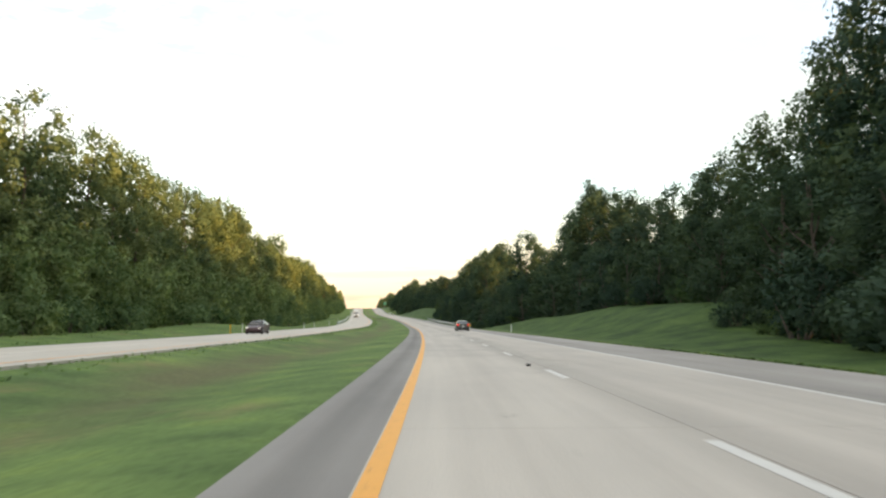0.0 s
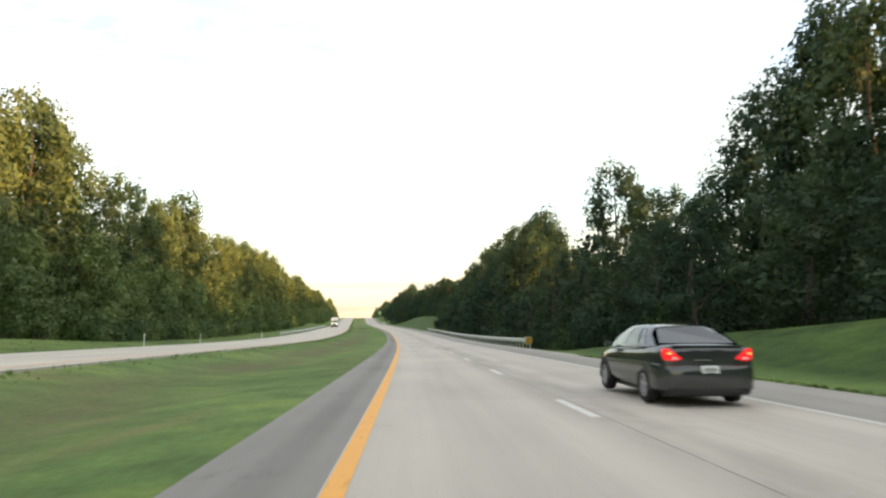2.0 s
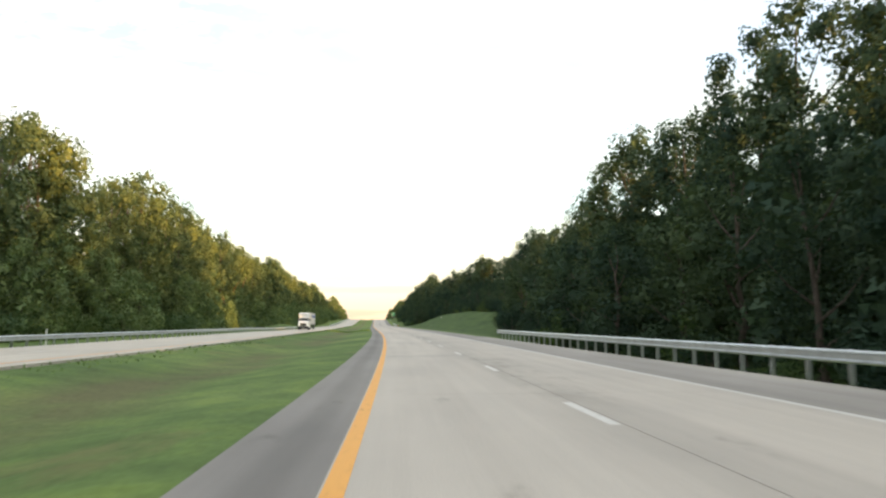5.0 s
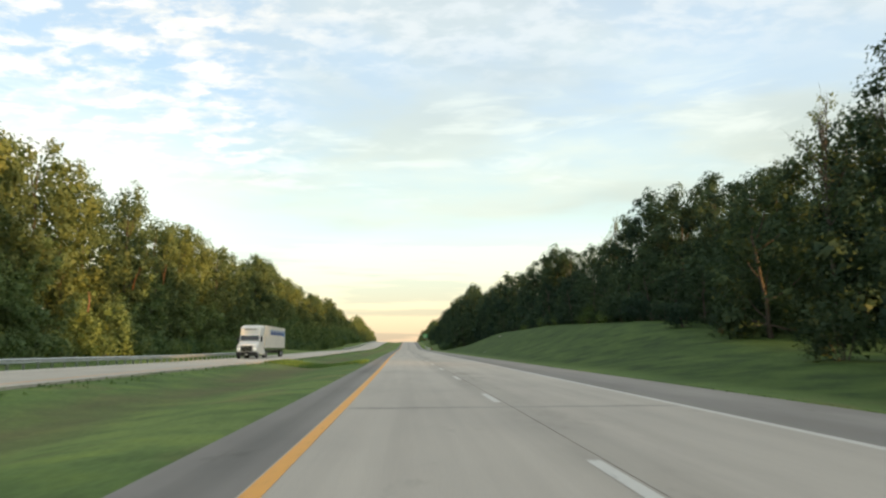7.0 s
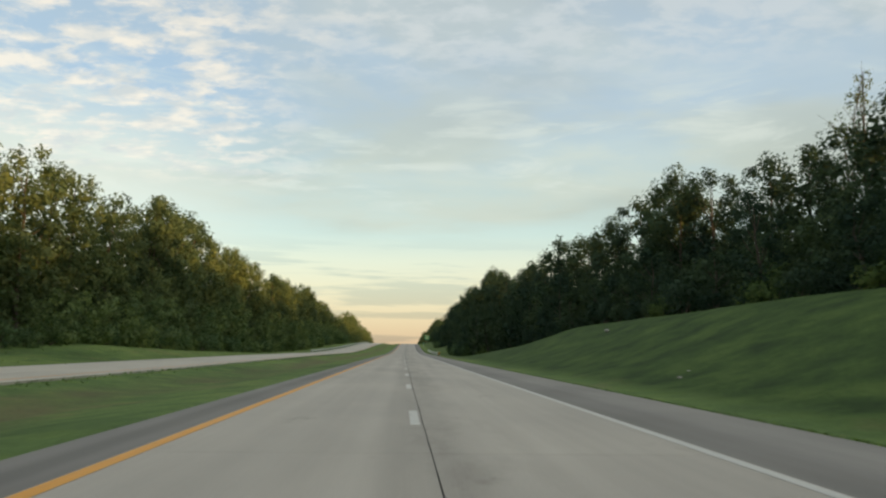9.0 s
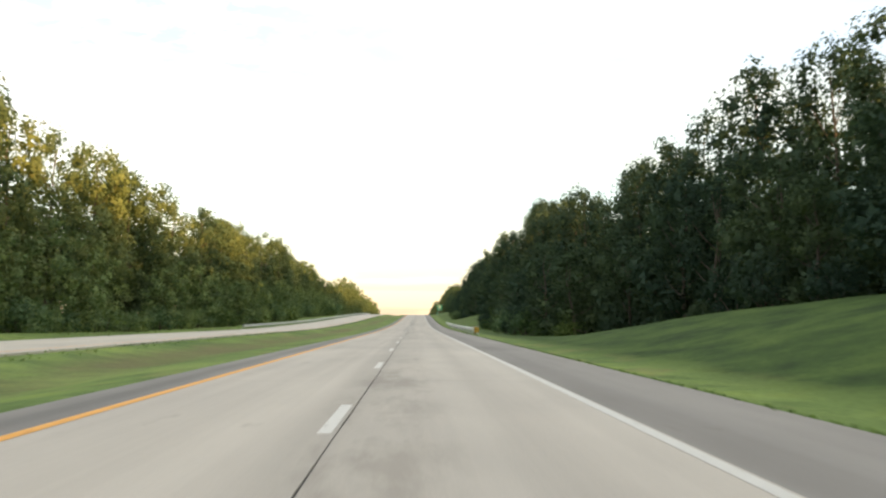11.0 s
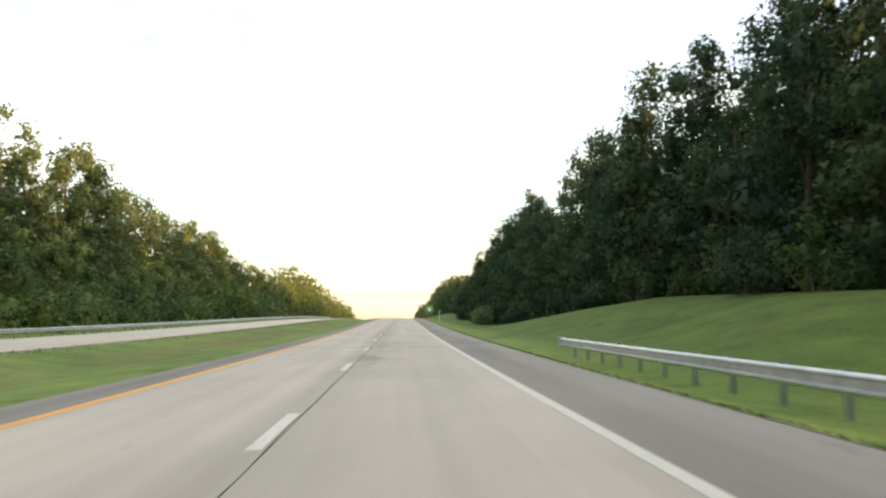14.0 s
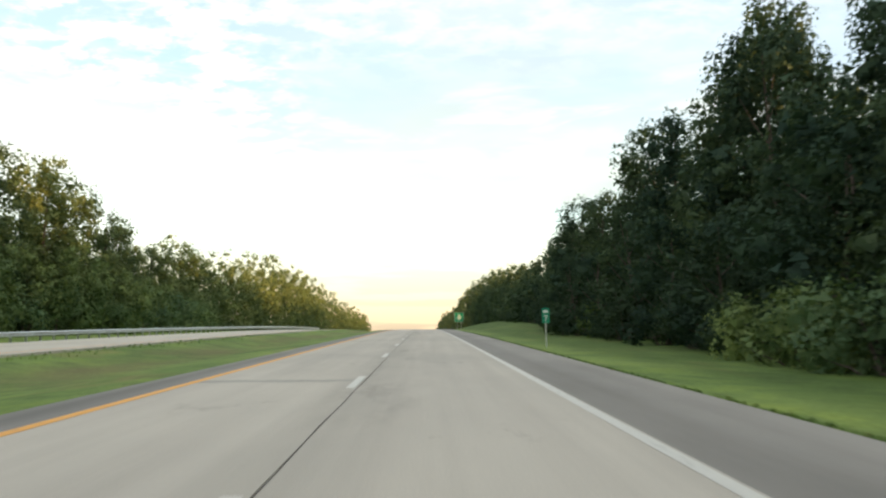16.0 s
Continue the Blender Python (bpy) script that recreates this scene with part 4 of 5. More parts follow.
def sedan(m, paint, label, lit_rear=True):
    """Rear at y 0, front at y 4.2; half width 0.83; stands on z 0."""
    car = thing("car", m, label, "car")
    st = [(0.00, .70, .42, .74, .92), (0.03, .765, .32, .82, .975), (0.12, .80, .26, .86, 1.015), (0.45, .825, .22, .88, 1.01), (0.80, .84, .19, .87, .985), (1.4, .84, .19, .85, .955), (2.2, .84, .19, .83, .925),
          (3.0, .835, .19, .79, .89), (3.35, .825, .20, .75, .845), (3.75, .79, .22, .70, .775), (4.02, .72, .25, .62, .68), (4.16, .60, .30, .54, .58), (4.21, .46, .34, .48, .51)]
    rings = []
    for y, w, zb, zs, zt in st:
        half = [(w * .80, zb), (w * .955, zb + .05), (w * .99, (zb + zs) * .5 - .05), (w, (zb + zs) * .5 + .08), (w * .985, zs), (w * .93, zt - .025), (w * .80, zt + .005), (w * .40, zt + .022)]
        rings.append([(x, y, z) for x, z in half] + [(-x, y, z) for x, z in half[::-1]])
    body = part("body", loft(bmesh.new(), rings), paint, car, "", None, True)
    mod = body.modifiers.new("sub", "SUBSURF")
    mod.levels = mod.render_levels = 1
    # cabin
    Bo = [(.74, .40, .99), (.79, .95, .965), (.795, 1.7, .94), (.79, 2.45, .915), (.77, 3.12, .875)]
    To = [(.53, 1.08, 1.285), (.565, 1.32, 1.31), (.575, 1.70, 1.325), (.57, 2.15, 1.315), (.54, 2.42, 1.285)]
    cab = [[(x, y, z) for x, y, z in Bo], [(a[0] * .35 + b[0] * .65 + .045, a[1] * .35 + b[1] * .65, a[2] * .35 + b[2] * .65) for a, b in zip(Bo, To)], To,
           [(x * .72, y + (.02 if y < 1.5 else -.02 if y > 2.2 else 0), z + .035) for x, y, z in To], [(0, y + (.03 if y < 1.5 else -.03 if y > 2.2 else 0), z + .05) for x, y, z in To]]
    rows = cab + [[(-x, y, z) for x, y, z in r] for r in cab[3::-1]]
    bm = bmesh.new()
    loft(bm, [[r[i] for r in rows] for i in range(5)], False)
    g = part("cabin", bm, paint, car, "", None, True)

    def side(i0, f0, i1, f1, lo, hi, sx):
        def at(i, f, t):
            j = min(i + 1, 4)
            b = Vector(Bo[i]).lerp(Vector(Bo[j]), f)
            mi = Vector(cab[1][i]).lerp(Vector(cab[1][j]), f)
            tt = Vector(To[i]).lerp(Vector(To[j]), f)
            p = b.lerp(mi, t / .65) if t < .65 else mi.lerp(tt, (t - .65) / .35)
            p.x *= sx
            return p
        pts = [at(i0, f0, lo), at(i1, f1, lo), at(i1, f1, .65), at(i1, f1, hi), at(i0, f0, hi), at(i0, f0, .65)]
        return pts if sx > 0 else pts[::-1]

    for sx in (1, -1):
        for a in ((0, .80, 1, .28), (1, .36, 2, .30), (2, .40, 3, .60)):
            pts = side(a[0], a[1], a[2], a[3], .10, .93, sx)
            panel("side_window", pts, M_GLASS, g, 0.006)
        panel("belt_trim", [(sx * .805, .9, .955), (sx * .805, 2.9, .885), (sx * .805, 2.9, .90), (sx * .805, .9, .97)][::sx], M_TRIM, body, 0.004)
        # mirrors, handles, lamps
        mir = boxed(min(sx * .80, sx * .97), max(sx * .80, sx * .97), 2.72, 2.84, .90, 1.02, bevel=.03)
        part("wing_mirror", mir, paint, body)
        for y in (1.45, 2.25):
            part("door_handle", boxed(min(sx * .825, sx * .85), max(sx * .825, sx * .85), y, y + .17, .80, .83, bevel=.008), paint, body)
        outline = [(.768, .88), (.745, .965), (.65, .955), (.56, .88), (.46, .79), (.60, .755), (.745, .775)]

        def bulge(x, d):
            return max(0.0, (x - .45) / .35) ** 2.4 * .125 - .05 + d

        bm = bmesh.new()
        outer = [bm.verts.new((sx * x, bulge(x, 0), z)) for x, z in outline]
        mid = bm.verts.new((sx * .66, bulge(.66, -.03), .86))
        inner = [bm.verts.new((sx * x * .98, bulge(x, .10), z)) for x, z in outline]
        for k in range(len(outline)):
            j = (k + 1) % len(outline)
            bm.faces.new((outer[k], outer[j], mid))
            bm.faces.new((outer[j], outer[k], inner[k], inner[j]))
        bmesh.ops.recalc_face_normals(bm, faces=bm.faces)
        lampm = part("tail_lamp", bm, M_TAIL if lit_rear else M_REDLENS, body, "lit red tail lamp" if lit_rear else "red tail lamp")
        part("reversing_lens", boxed(min(sx * .55, sx * .63), max(sx * .55, sx * .63), -.075, -.02, .785, .82, bevel=.01), M_SIGNW, lampm)
        part("bulb", boxed(min(sx * .64, sx * .70), max(sx * .64, sx * .70), -.078, .03, .865, .90, bevel=.012), M_BULB if lit_rear else M_REDLENS, lampm, "glowing orange bulb" if lit_rear else "")
        part("head_lamp", boxed(min(sx * .45, sx * .70), max(sx * .45, sx * .70), 3.93, 4.08, .585, .675, bevel=.03), M_GLASS if lit_rear else M_HEAD, body)
    panel("rear_window", [(-.655, .475, 1.028), (.655, .475, 1.028), (.50, 1.035, 1.27), (.30, 1.06, 1.315), (-.30, 1.06, 1.315), (-.50, 1.035, 1.27)], M_GLASS, g, 0.012)
    panel("windscreen", [(.68, 3.02, .925), (-.68, 3.02, .925), (-.50, 2.46, 1.262), (0, 2.48, 1.30), (.50, 2.46, 1.262)], M_GLASS, g, 0.02)
    plate = part("number_plate", boxed(-.15, .15, -.075, -.03, .55, .68, bevel=.006), M_SIGNW, body, "pale plate with a dark bar")
    part("text_bar", boxed(-.11, .11, -.079, -.0755, .585, .645), M_GALV, plate)
    bm = bmesh.new()
    rows = []
    for z, out in ((.28, -.02), (.34, -.055), (.50, -.075), (.62, -.065), (.69, -.03), (.70, .03)):
        rows.append([(x, y + (out if abs(x) < .8 else 0) * (1 if abs(x) < .5 else .6), z) for x, y in ((.845 + out * -.1, .42), (.83 - out * .2, .16), (.74, .02), (.45, 0), (0, -.012), (-.45, 0), (-.74, .02), (-.83 + out * .2, .16), (-.845 - out * -.1, .42))])
    loft(bm, rows, False)
    bmesh.ops.recalc_face_normals(bm, faces=bm.faces)
    bump = part("bumper", bm, paint, body, "body-coloured rear bumper", None, True)
    mod = bump.modifiers.new("sub", "SUBSURF")
    mod.levels = mod.render_levels = 1
    part("valance", boxed(-.70, .70, -.03, .20, .20, .31, bevel=.03), M_TRIM, body, "dark valance under the bumper")
    part("deck_lip", boxed(-.60, .60, .0, .10, .985, 1.012, bevel=.01), paint, body)
    part("chrome_strip", boxed(-.26, .02, -.035, .0, .765, .780), M_CHROME, body, "thin chrome strip on the boot")
    part("underbody", boxed(-.66, .66, .25, 3.95, .15, .30), M_TRIM, body)
    part("exhaust_tip", boxed(.38, .46, -.02, .1, .25, .31, bevel=.02), M_CHROME, body)
    tyre, rim = wheel_meshes(.305, .20, 5)
    for sx in (1, -1):
        for y in (.82, 3.32):
            wh = child("wheel", boxed_mesh("wheel", -.03, .03, -.10, .10, -.10, .10, M_STEEL), car, "", pose(sx * .735, y, .305, 0, 0, 0 if sx < 0 else 180))
            child("tyre", tyre, wh)
            child("rim", rim, wh)
            bm = bmesh.new()
            n = 16
            loft(bm, [[(x, r * math.cos(a), r * math.sin(a)) for r, x in ((.30, -.008), (.375, -.008), (.375, .012), (.30, .012))] for a in [math.pi * (-.06 + 1.12 * i / n) for i in range(n + 1)]], False)
            part("wheel_arch", bm, M_TRIM, body, "", pose(sx * .825, y, .305))
    return car


sedan(stand(91.2, 2.08, 0.0), M_CARGREY, "dark grey four-door saloon with lit tail lamps on the outer lane")
sedan(stand(74.0, -19.9, float(opp_z(74)), 180), M_CARRED, "dark red saloon with lit head lamps on the opposite lane", False)


def lorry(m):
    """Front bumper at y 0, the trailer runs to y 20.4; half width 1.19."""
    t = thing("lorry", m, "white lorry with a pale box trailer and blue side stripe", "lorry")
    hood = [(0.00, .86, .62, 1.30), (0.06, 1.02, .50, 1.46), (0.25, 1.09, .48, 1.58), (0.9, 1.12, .48, 1.78), (1.34, 1.13, .48, 1.90)]
    rings = []
    for y, w, zb, zt in hood:
        half = [(w * .9, zb), (w, zb + .15), (w, zt - .25), (w * .88, zt - .06), (w * .5, zt)]
        rings.append([(x, y, z) for x, z in half] + [(-x, y, z) for x, z in half[::-1]])
    body = part("bonnet", loft(bmesh.new(), rings), M_TRUCKW, t, "white sloping bonnet", None, True)
    cab = [(1.26, 1.12, .48, 1.92), (1.60, 1.13, .48, 2.56), (1.9, 1.13, .48, 2.62), (2.6, 1.14, .48, 2.66), (3.5, 1.14, .48, 2.66)]
    rings = []
    for y, w, zb, zt in cab:
        half = [(w * .96, zb), (w, zb + .1), (w, zt - .6), (w * .95, zt - .1), (w * .6, zt)]
        rings.append([(x, y, z) for x, z in half] + [(-x, y, z) for x, z in half[::-1]])
    cb = part("cab", loft(bmesh.new(), rings), M_TRUCKW, t, "white cab")
    rings = []
    for y, w, zt in ((1.72, 1.00, 2.95), (1.80, 1.08, 3.35), (2.0, 1.12, 3.55), (2.5, 1.14, 3.62), (3.5, 1.14, 3.64)):
        half = [(w, 2.50), (w, zt - .25), (w * .9, zt - .06), (w * .5, zt)]
        rings.append([(x, y, z) for x, z in half] + [(-x, y, z) for x, z in half[::-1]])
    part("roof_fairing", loft(bmesh.new(), rings), M_TRUCKW, cb, "tall white wind deflector")
    panel("windscreen", [(1.00, 1.255, 1.94), (-1.00, 1.255, 1.94), (-.97, 1.535, 2.47), (.97, 1.535, 2.47)], M_GLASS, cb, .035)
    part("lettering_bar", boxed(-.62, .62, 1.71, 1.85, 3.12, 3.19), M_TRIM, cb, "dark bar of unreadable lettering")
    grille = part("grille", boxed(-.62, .62, -.04, .06, .76, 1.36, bevel=.03), M_TRIM, body, "dark grille with bright bars")
    for z in (.82, .93, 1.04, 1.15, 1.26):
        part("grille_bar", boxed(-.55, .55, -.06, -.03, z, z + .03), M_CHROME, grille)
    part("front_bumper", boxed(-1.10, 1.10, -.10, .40, .28, .72, bevel=.06), M_TRIM, body, "dark front bumper")
    part("number_plate", boxed(-.14, .14, -.125, -.10, .40, .50), M_SIGNW, body)
    for sx in (1, -1):
        part("head_lamp", boxed(min(sx * .66, sx * 1.00), max(sx * .66, sx * 1.00), -.02, .24, .92, 1.14, bevel=.05), M_HEAD, body, "lit head lamp")
        panel("side_window", [(sx * 1.14, 1.62, 1.85), (sx * 1.14, 2.30, 1.82), (sx * 1.12, 2.30, 2.42), (sx * 1.12, 1.78, 2.42)][::sx], M_GLASS, cb, .012)
        part("wing_mirror", boxed(min(sx * 1.18, sx * 1.34), max(sx * 1.18, sx * 1.34), 1.45, 1.62, 1.80, 2.35, bevel=.03), M_TRIM, cb)
        part("side_skirt", boxed(min(sx * 1.06, sx * 1.13), max(sx * 1.06, sx * 1.13), 2.2, 4.2, .40, .98, bevel=.02), M_TRUCKW, cb)
    tr = part("trailer", boxed(-1.19, 1.19, 3.95, 17.7, 1.06, 3.66, bevel=.03), M_TRAILER, t, "pale box trailer")
    for sx in (1, -1):
        x0, x1 = sorted((sx * 1.192, sx * 1.200))
        part("stripe", boxed(x0, x1, 7.2, 16.4, 3.06, 3.20), M_LBLUE, tr, "pale blue stripe")
        part("stripe", boxed(x0, x1, 7.2, 16.4, 2.66, 3.02), M_BLUE, tr, "dark blue stripe")
        part("badge", boxed(x0 - .003, x1 + .003, 16.2, 17.3, 2.55, 3.24), M_LBLUE, tr, "square blue badge")
        part("rub_rail", boxed(x0, x1 + .01, 3.95, 17.7, 1.06, 1.16), M_STEEL, tr)
        for k in range(12):
            part("panel_seam", boxed(x0 - .001, x1 - .004, 4.9 + k * 1.02, 4.92 + k * 1.02, 1.2, 3.6), M_TRAILER, tr)
    part("chassis", boxed(-.45, .45, .6, 17.4, .62, .95), M_STEEL, t)
    part("fuel_tank", boxed(-1.08, 1.08, 2.4, 3.4, .42, .85, bevel=.12), M_CHROME, t)
    part("landing_gear", boxed(-.75, .75, 6.4, 6.6, .35, 1.06), M_STEEL, t)
    part("rear_guard", boxed(-1.1, 1.1, 17.5, 17.6, .50, .60), M_STEEL, t)
    tyre, rim = wheel_meshes(.47, .28, 8)
    for sx in (1, -1):
        for y in (.75, 4.4, 5.4, 15.1, 16.2):
            wh = child("wheel", boxed_mesh("wheel", -.05, .05, -.15, .15, -.15, .15, M_STEEL), t, "", pose(sx * (.98 if y > 1 else .95), y, .47, 0, 0, 0 if sx < 0 else 180))
            child("tyre", tyre, wh)
            child("rim", rim, wh)
    return t


lorry(stand(358.8, -19.5, float(opp_z(360))) @ Matrix.Scale(1.05, 4))


# ---------------------------------------------------------------- trees
def unit(v):
    return v / (np.linalg.norm(v, axis=-1, keepdims=True) + 1e-9)


def billows(rng, H, R, low, count):
    """Centres and radii of the large billows of a crown."""
    t = (np.arange(count) + rng.random(count)) / count
    t[-1] = 1.0
    shape = np.sin(np.pi * np.clip(0.22 + 0.58 * t, 0, 1)) ** 0.8
    rad = R * shape * np.sqrt(0.15 + 0.85 * rng.random(count)) * 0.74
    rad[-2:] *= 0.5
    ang = np.arange(count) * 2.4 + rng.random(count) * 1.6
    br = R * (0.26 + 0.17 * rng.random(count)) * (0.55 + 0.45 * shape)
    z = H * (low + (1 - low) * t) - br * 0.85
    return np.stack([rad * np.cos(ang), rad * np.sin(ang), np.maximum(z, br * 0.55)], -1), br


def sprays(rng, big, br, n, size, per=7, ground=0.25):
    """Leaf sprays over small lobes that sit on the billows: triangles, and the way each one's surface faces."""
    k = len(big)
    out = unit(rng.normal(size=(k, per, 3)) + np.array([0, 0, 0.35]))
    sub = (big[:, None] + out * (br[:, None, None] * 0.62)).reshape(-1, 3)
    sr = (br[:, None] * (0.36 + 0.38 * rng.random((k, per)))).ravel()
    home = np.repeat(np.arange(k), per)
    pick = rng.choice(len(sub), n, p=sr ** 2 / (sr ** 2).sum())
    d = unit(rng.normal(size=(n, 3)) + 0.5 * out.reshape(-1, 3)[pick] + np.array([0, 0, 0.15]))
    far = np.where(rng.random(n) < 0.05, 1.0 + 0.25 * rng.random(n), 1.0)
    c = sub[pick] + d * (sr[pick] * (0.56 + 0.52 * rng.random(n) ** 0.8) * far)[:, None]
    c[:, 2] = np.maximum(c[:, 2], ground)
    face = unit(0.5 * d + 0.8 * unit(c - big[home[pick]]) + np.array([0, 0, 0.15]))
    nrm = unit(face + rng.normal(scale=0.42, size=(n, 3)))
    a = unit(np.cross(nrm, rng.normal(size=(n, 3))))
    b = np.cross(nrm, a)
    L = (size * (0.55 + 0.9 * rng.random(n)))[:, None]
    W = L * (0.55 + 0.35 * rng.random(n))[:, None]
    tri = np.stack([c - a * L * 0.55, c + b * W * 0.6 + a * L * 0.1, c + a * L * 0.5 - b * W * 0.35], 1)
    turned = (np.cross(tri[:, 1] - tri[:, 0], tri[:, 2] - tri[:, 0]) * face).sum(1) < 0
    tri[turned] = tri[turned][:, ::-1]
    return tri, unit(face + 0.32 * nrm)


def inner(rng, big, br, per=48, f=0.72, size=0.20):
    """Larger sprays inside the billows, so that the foliage is dense behind its outer leaves."""
    k = len(big)
    d = unit(rng.normal(size=(k, per, 3)))
    c = (big[:, None] + d * (br[:, None, None] * f * rng.random((k, per, 1)) ** 0.5)).reshape(-1, 3)
    L = (np.repeat(br, per) * size * (0.7 + 0.6 * rng.random(k * per)))[:, None]
    nrm = unit(d.reshape(-1, 3) + rng.normal(scale=0.5, size=(k * per, 3)))
    a = unit(np.cross(nrm, rng.normal(size=nrm.shape)))
    b = np.cross(nrm, a)
    tri = np.stack([c - a * L * 0.8 - b * L * 0.45, c + a * L * 0.8 - b * L * 0.45, c + b * L * 0.9], 1)
    turned = (np.cross(tri[:, 1] - tri[:, 0], tri[:, 2] - tri[:, 0]) * nrm).sum(1) < 0
    tri[turned] = tri[turned][:, ::-1]
    return tri, unit(d.reshape(-1, 3) + 0.5 * nrm)


def foliage_mesh(name, tri, face, mat):
    me = quads_of(name, tri, mat)
    layer = me.attributes.new("custom_normal", "FLOAT_VECTOR", "POINT")
    layer.data.foreach_set("vector", np.repeat(face, 3, axis=0).astype(np.float32).ravel())
    return me


def tube(bm, pts, radii, seg=7):
    rings = []
    for i, (p, r) in enumerate(zip(pts, radii)):
        d = (pts[min(i + 1, len(pts) - 1)] - pts[max(i - 1, 0)]).normalized()
        u = d.orthogonal().normalized()
        v = d.cross(u)
        rings.append([bm.verts.new(p + (u * math.cos(2 * math.pi * j / seg) + v * math.sin(2 * math.pi * j / seg)) * r) for j in range(seg)])
    for a, b in zip(rings, rings[1:]):
        for j in range(seg):
            bm.faces.new((a[j], a[(j + 1) % seg], b[(j + 1) % seg], b[j]))
    bm.faces.new(rings[-1])


def trunk_mesh(rng, H, centres, bare=False):
    bm = bmesh.new()
    lean = Vector((rng.normal() * 0.4, rng.normal() * 0.4, 0))
    n = 7
    pts = [Vector((0, 0, -0.4)) + (Vector((0, 0, H * 0.88 + 0.4)) + lean) * (i / n) + Vector((rng.normal() * 0.12, rng.normal() * 0.12, 0)) * (i > 0) for i in range(n + 1)]
    rad = [0.013 * H * (1 - 0.9 * i / n) + 0.02 for i in range(n + 1)]
    rad[0] *= 1.4
    tube(bm, pts, rad)
    for c in centres[:: max(1, len(centres) // 10)]:
        end = Vector(c)
        f = min(max((end.z - 1.5) / (H * 0.9), 0.15), 0.85)
        st = pts[0].lerp(pts[-1], f * 0.9)
        mid = st.lerp(end, 0.5) + Vector((0, 0, -0.25))
        tube(bm, [st, mid, end], [0.006 * H * (1 - f) + 0.03, 0.05, 0.02], 5)
        if bare:
            for _ in range(4):
                e2 = end + Vector((rng.normal() * 0.8, rng.normal() * 0.8, abs(rng.normal()) * 0.9))
                tube(bm, [mid.lerp(end, 0.6), e2], [0.03, 0.008], 4)
    me = bpy.data.meshes.new("trunk")
    bm.to_mesh(me)
    bm.free()
    me.materials.append(M_BARK)
    return me


def tree_kind(seed, H, R, low, count, n, size, mat, bare=False):
    rng = np.random.default_rng(seed)
    big, br = billows(rng, H, R, low, count)
    tri, face = sprays(rng, big, br, n, size)
    if not bare:
        t2, f2 = inner(rng, big, br)
        tri, face = np.concatenate([tri, t2]), np.concatenate([face, f2])
    return trunk_mesh(rng, H, big, bare), foliage_mesh("crown", tri, face, mat), H


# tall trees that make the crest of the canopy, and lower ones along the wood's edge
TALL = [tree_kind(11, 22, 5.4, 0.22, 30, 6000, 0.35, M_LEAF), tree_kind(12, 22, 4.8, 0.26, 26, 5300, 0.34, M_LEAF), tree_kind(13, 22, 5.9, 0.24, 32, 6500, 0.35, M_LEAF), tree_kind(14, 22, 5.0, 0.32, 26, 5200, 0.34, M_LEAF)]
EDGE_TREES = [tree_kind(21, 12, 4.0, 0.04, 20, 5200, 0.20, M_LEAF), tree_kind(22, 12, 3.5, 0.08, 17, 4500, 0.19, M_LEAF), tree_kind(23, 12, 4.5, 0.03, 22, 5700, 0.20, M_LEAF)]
TALL_LIGHT = [tree_kind(31, 22, 5.2, 0.14, 30, 4900, 0.36, M_LEAF_BRIGHTENED), tree_kind(32, 22, 4.7, 0.18, 26, 4400, 0.35, M_LEAF_BRIGHTENED), tree_kind(33, 22, 5.7, 0.16, 32, 5300, 0.36, M_LEAF_BRIGHTENED)]
OPEN = [tree_kind(41, 22, 5.0, 0.30, 20, 2600, 0.30, M_LEAF, True), tree_kind(42, 22, 4.4, 0.36, 16, 2100, 0.30, M_LEAF, True)]
THIN = tree_kind(51, 18, 3.0, 0.55, 13, 1500, 0.24, M_LEAF_BRIGHTENED, True)
rnd = random.Random(5)
TALL_LABELS = ["tall broad-leaved tree with dark green billowing foliage", "tall narrow tree with dark green foliage", "broad spreading tall tree with dark green foliage", "tall tree with a high dark green crown"]
EDGE_LABELS = ["bushy dark green tree at the wood's edge", "slender young dark green tree at the wood's edge", "low spreading dark tree at the wood's edge"]
TALL_LIGHT_LABELS = ["tall green tree, golden in the low sun", "tall narrow green tree with a sunlit golden top", "broad green tree with a sunlit golden top"]


def plant(kind, label, s, X, top, wide=1.0, turn=None, group="trees along the road"):
    g = float(ground_z(s, X))
    ob = thing("tree", Matrix(), label, "tree", group)
    trunk, crown, H = kind
    child("trunk", trunk, ob)
    child("crown", crown, ob)
    k = (top - g) / H
    w = k ** 0.6 * wide
    x, y, zz = place(s, X, g - 0.05)
    ob.matrix_world = Matrix.LocRotScale((x, y, zz), Euler((0, 0, rnd.uniform(0, 6.28) if turn is None else turn)), (w, w, k))
    return ob


def beam_gap(s, X, reach=8.5):
    """True on the narrow clearing through which the low sun reaches the road."""
    return abs(s - (337 - 0.85 * (X + 6))) < (reach if X > 14 else 5.5) and 8 < X < 110


def under(X, crest, top, share):
    """Height at X that reaches the given share of the sight line from the road to the crest."""
    return 1.2 + (top - 1.2) * (abs(X) - 0.8) / (abs(crest) + 2.0) * share


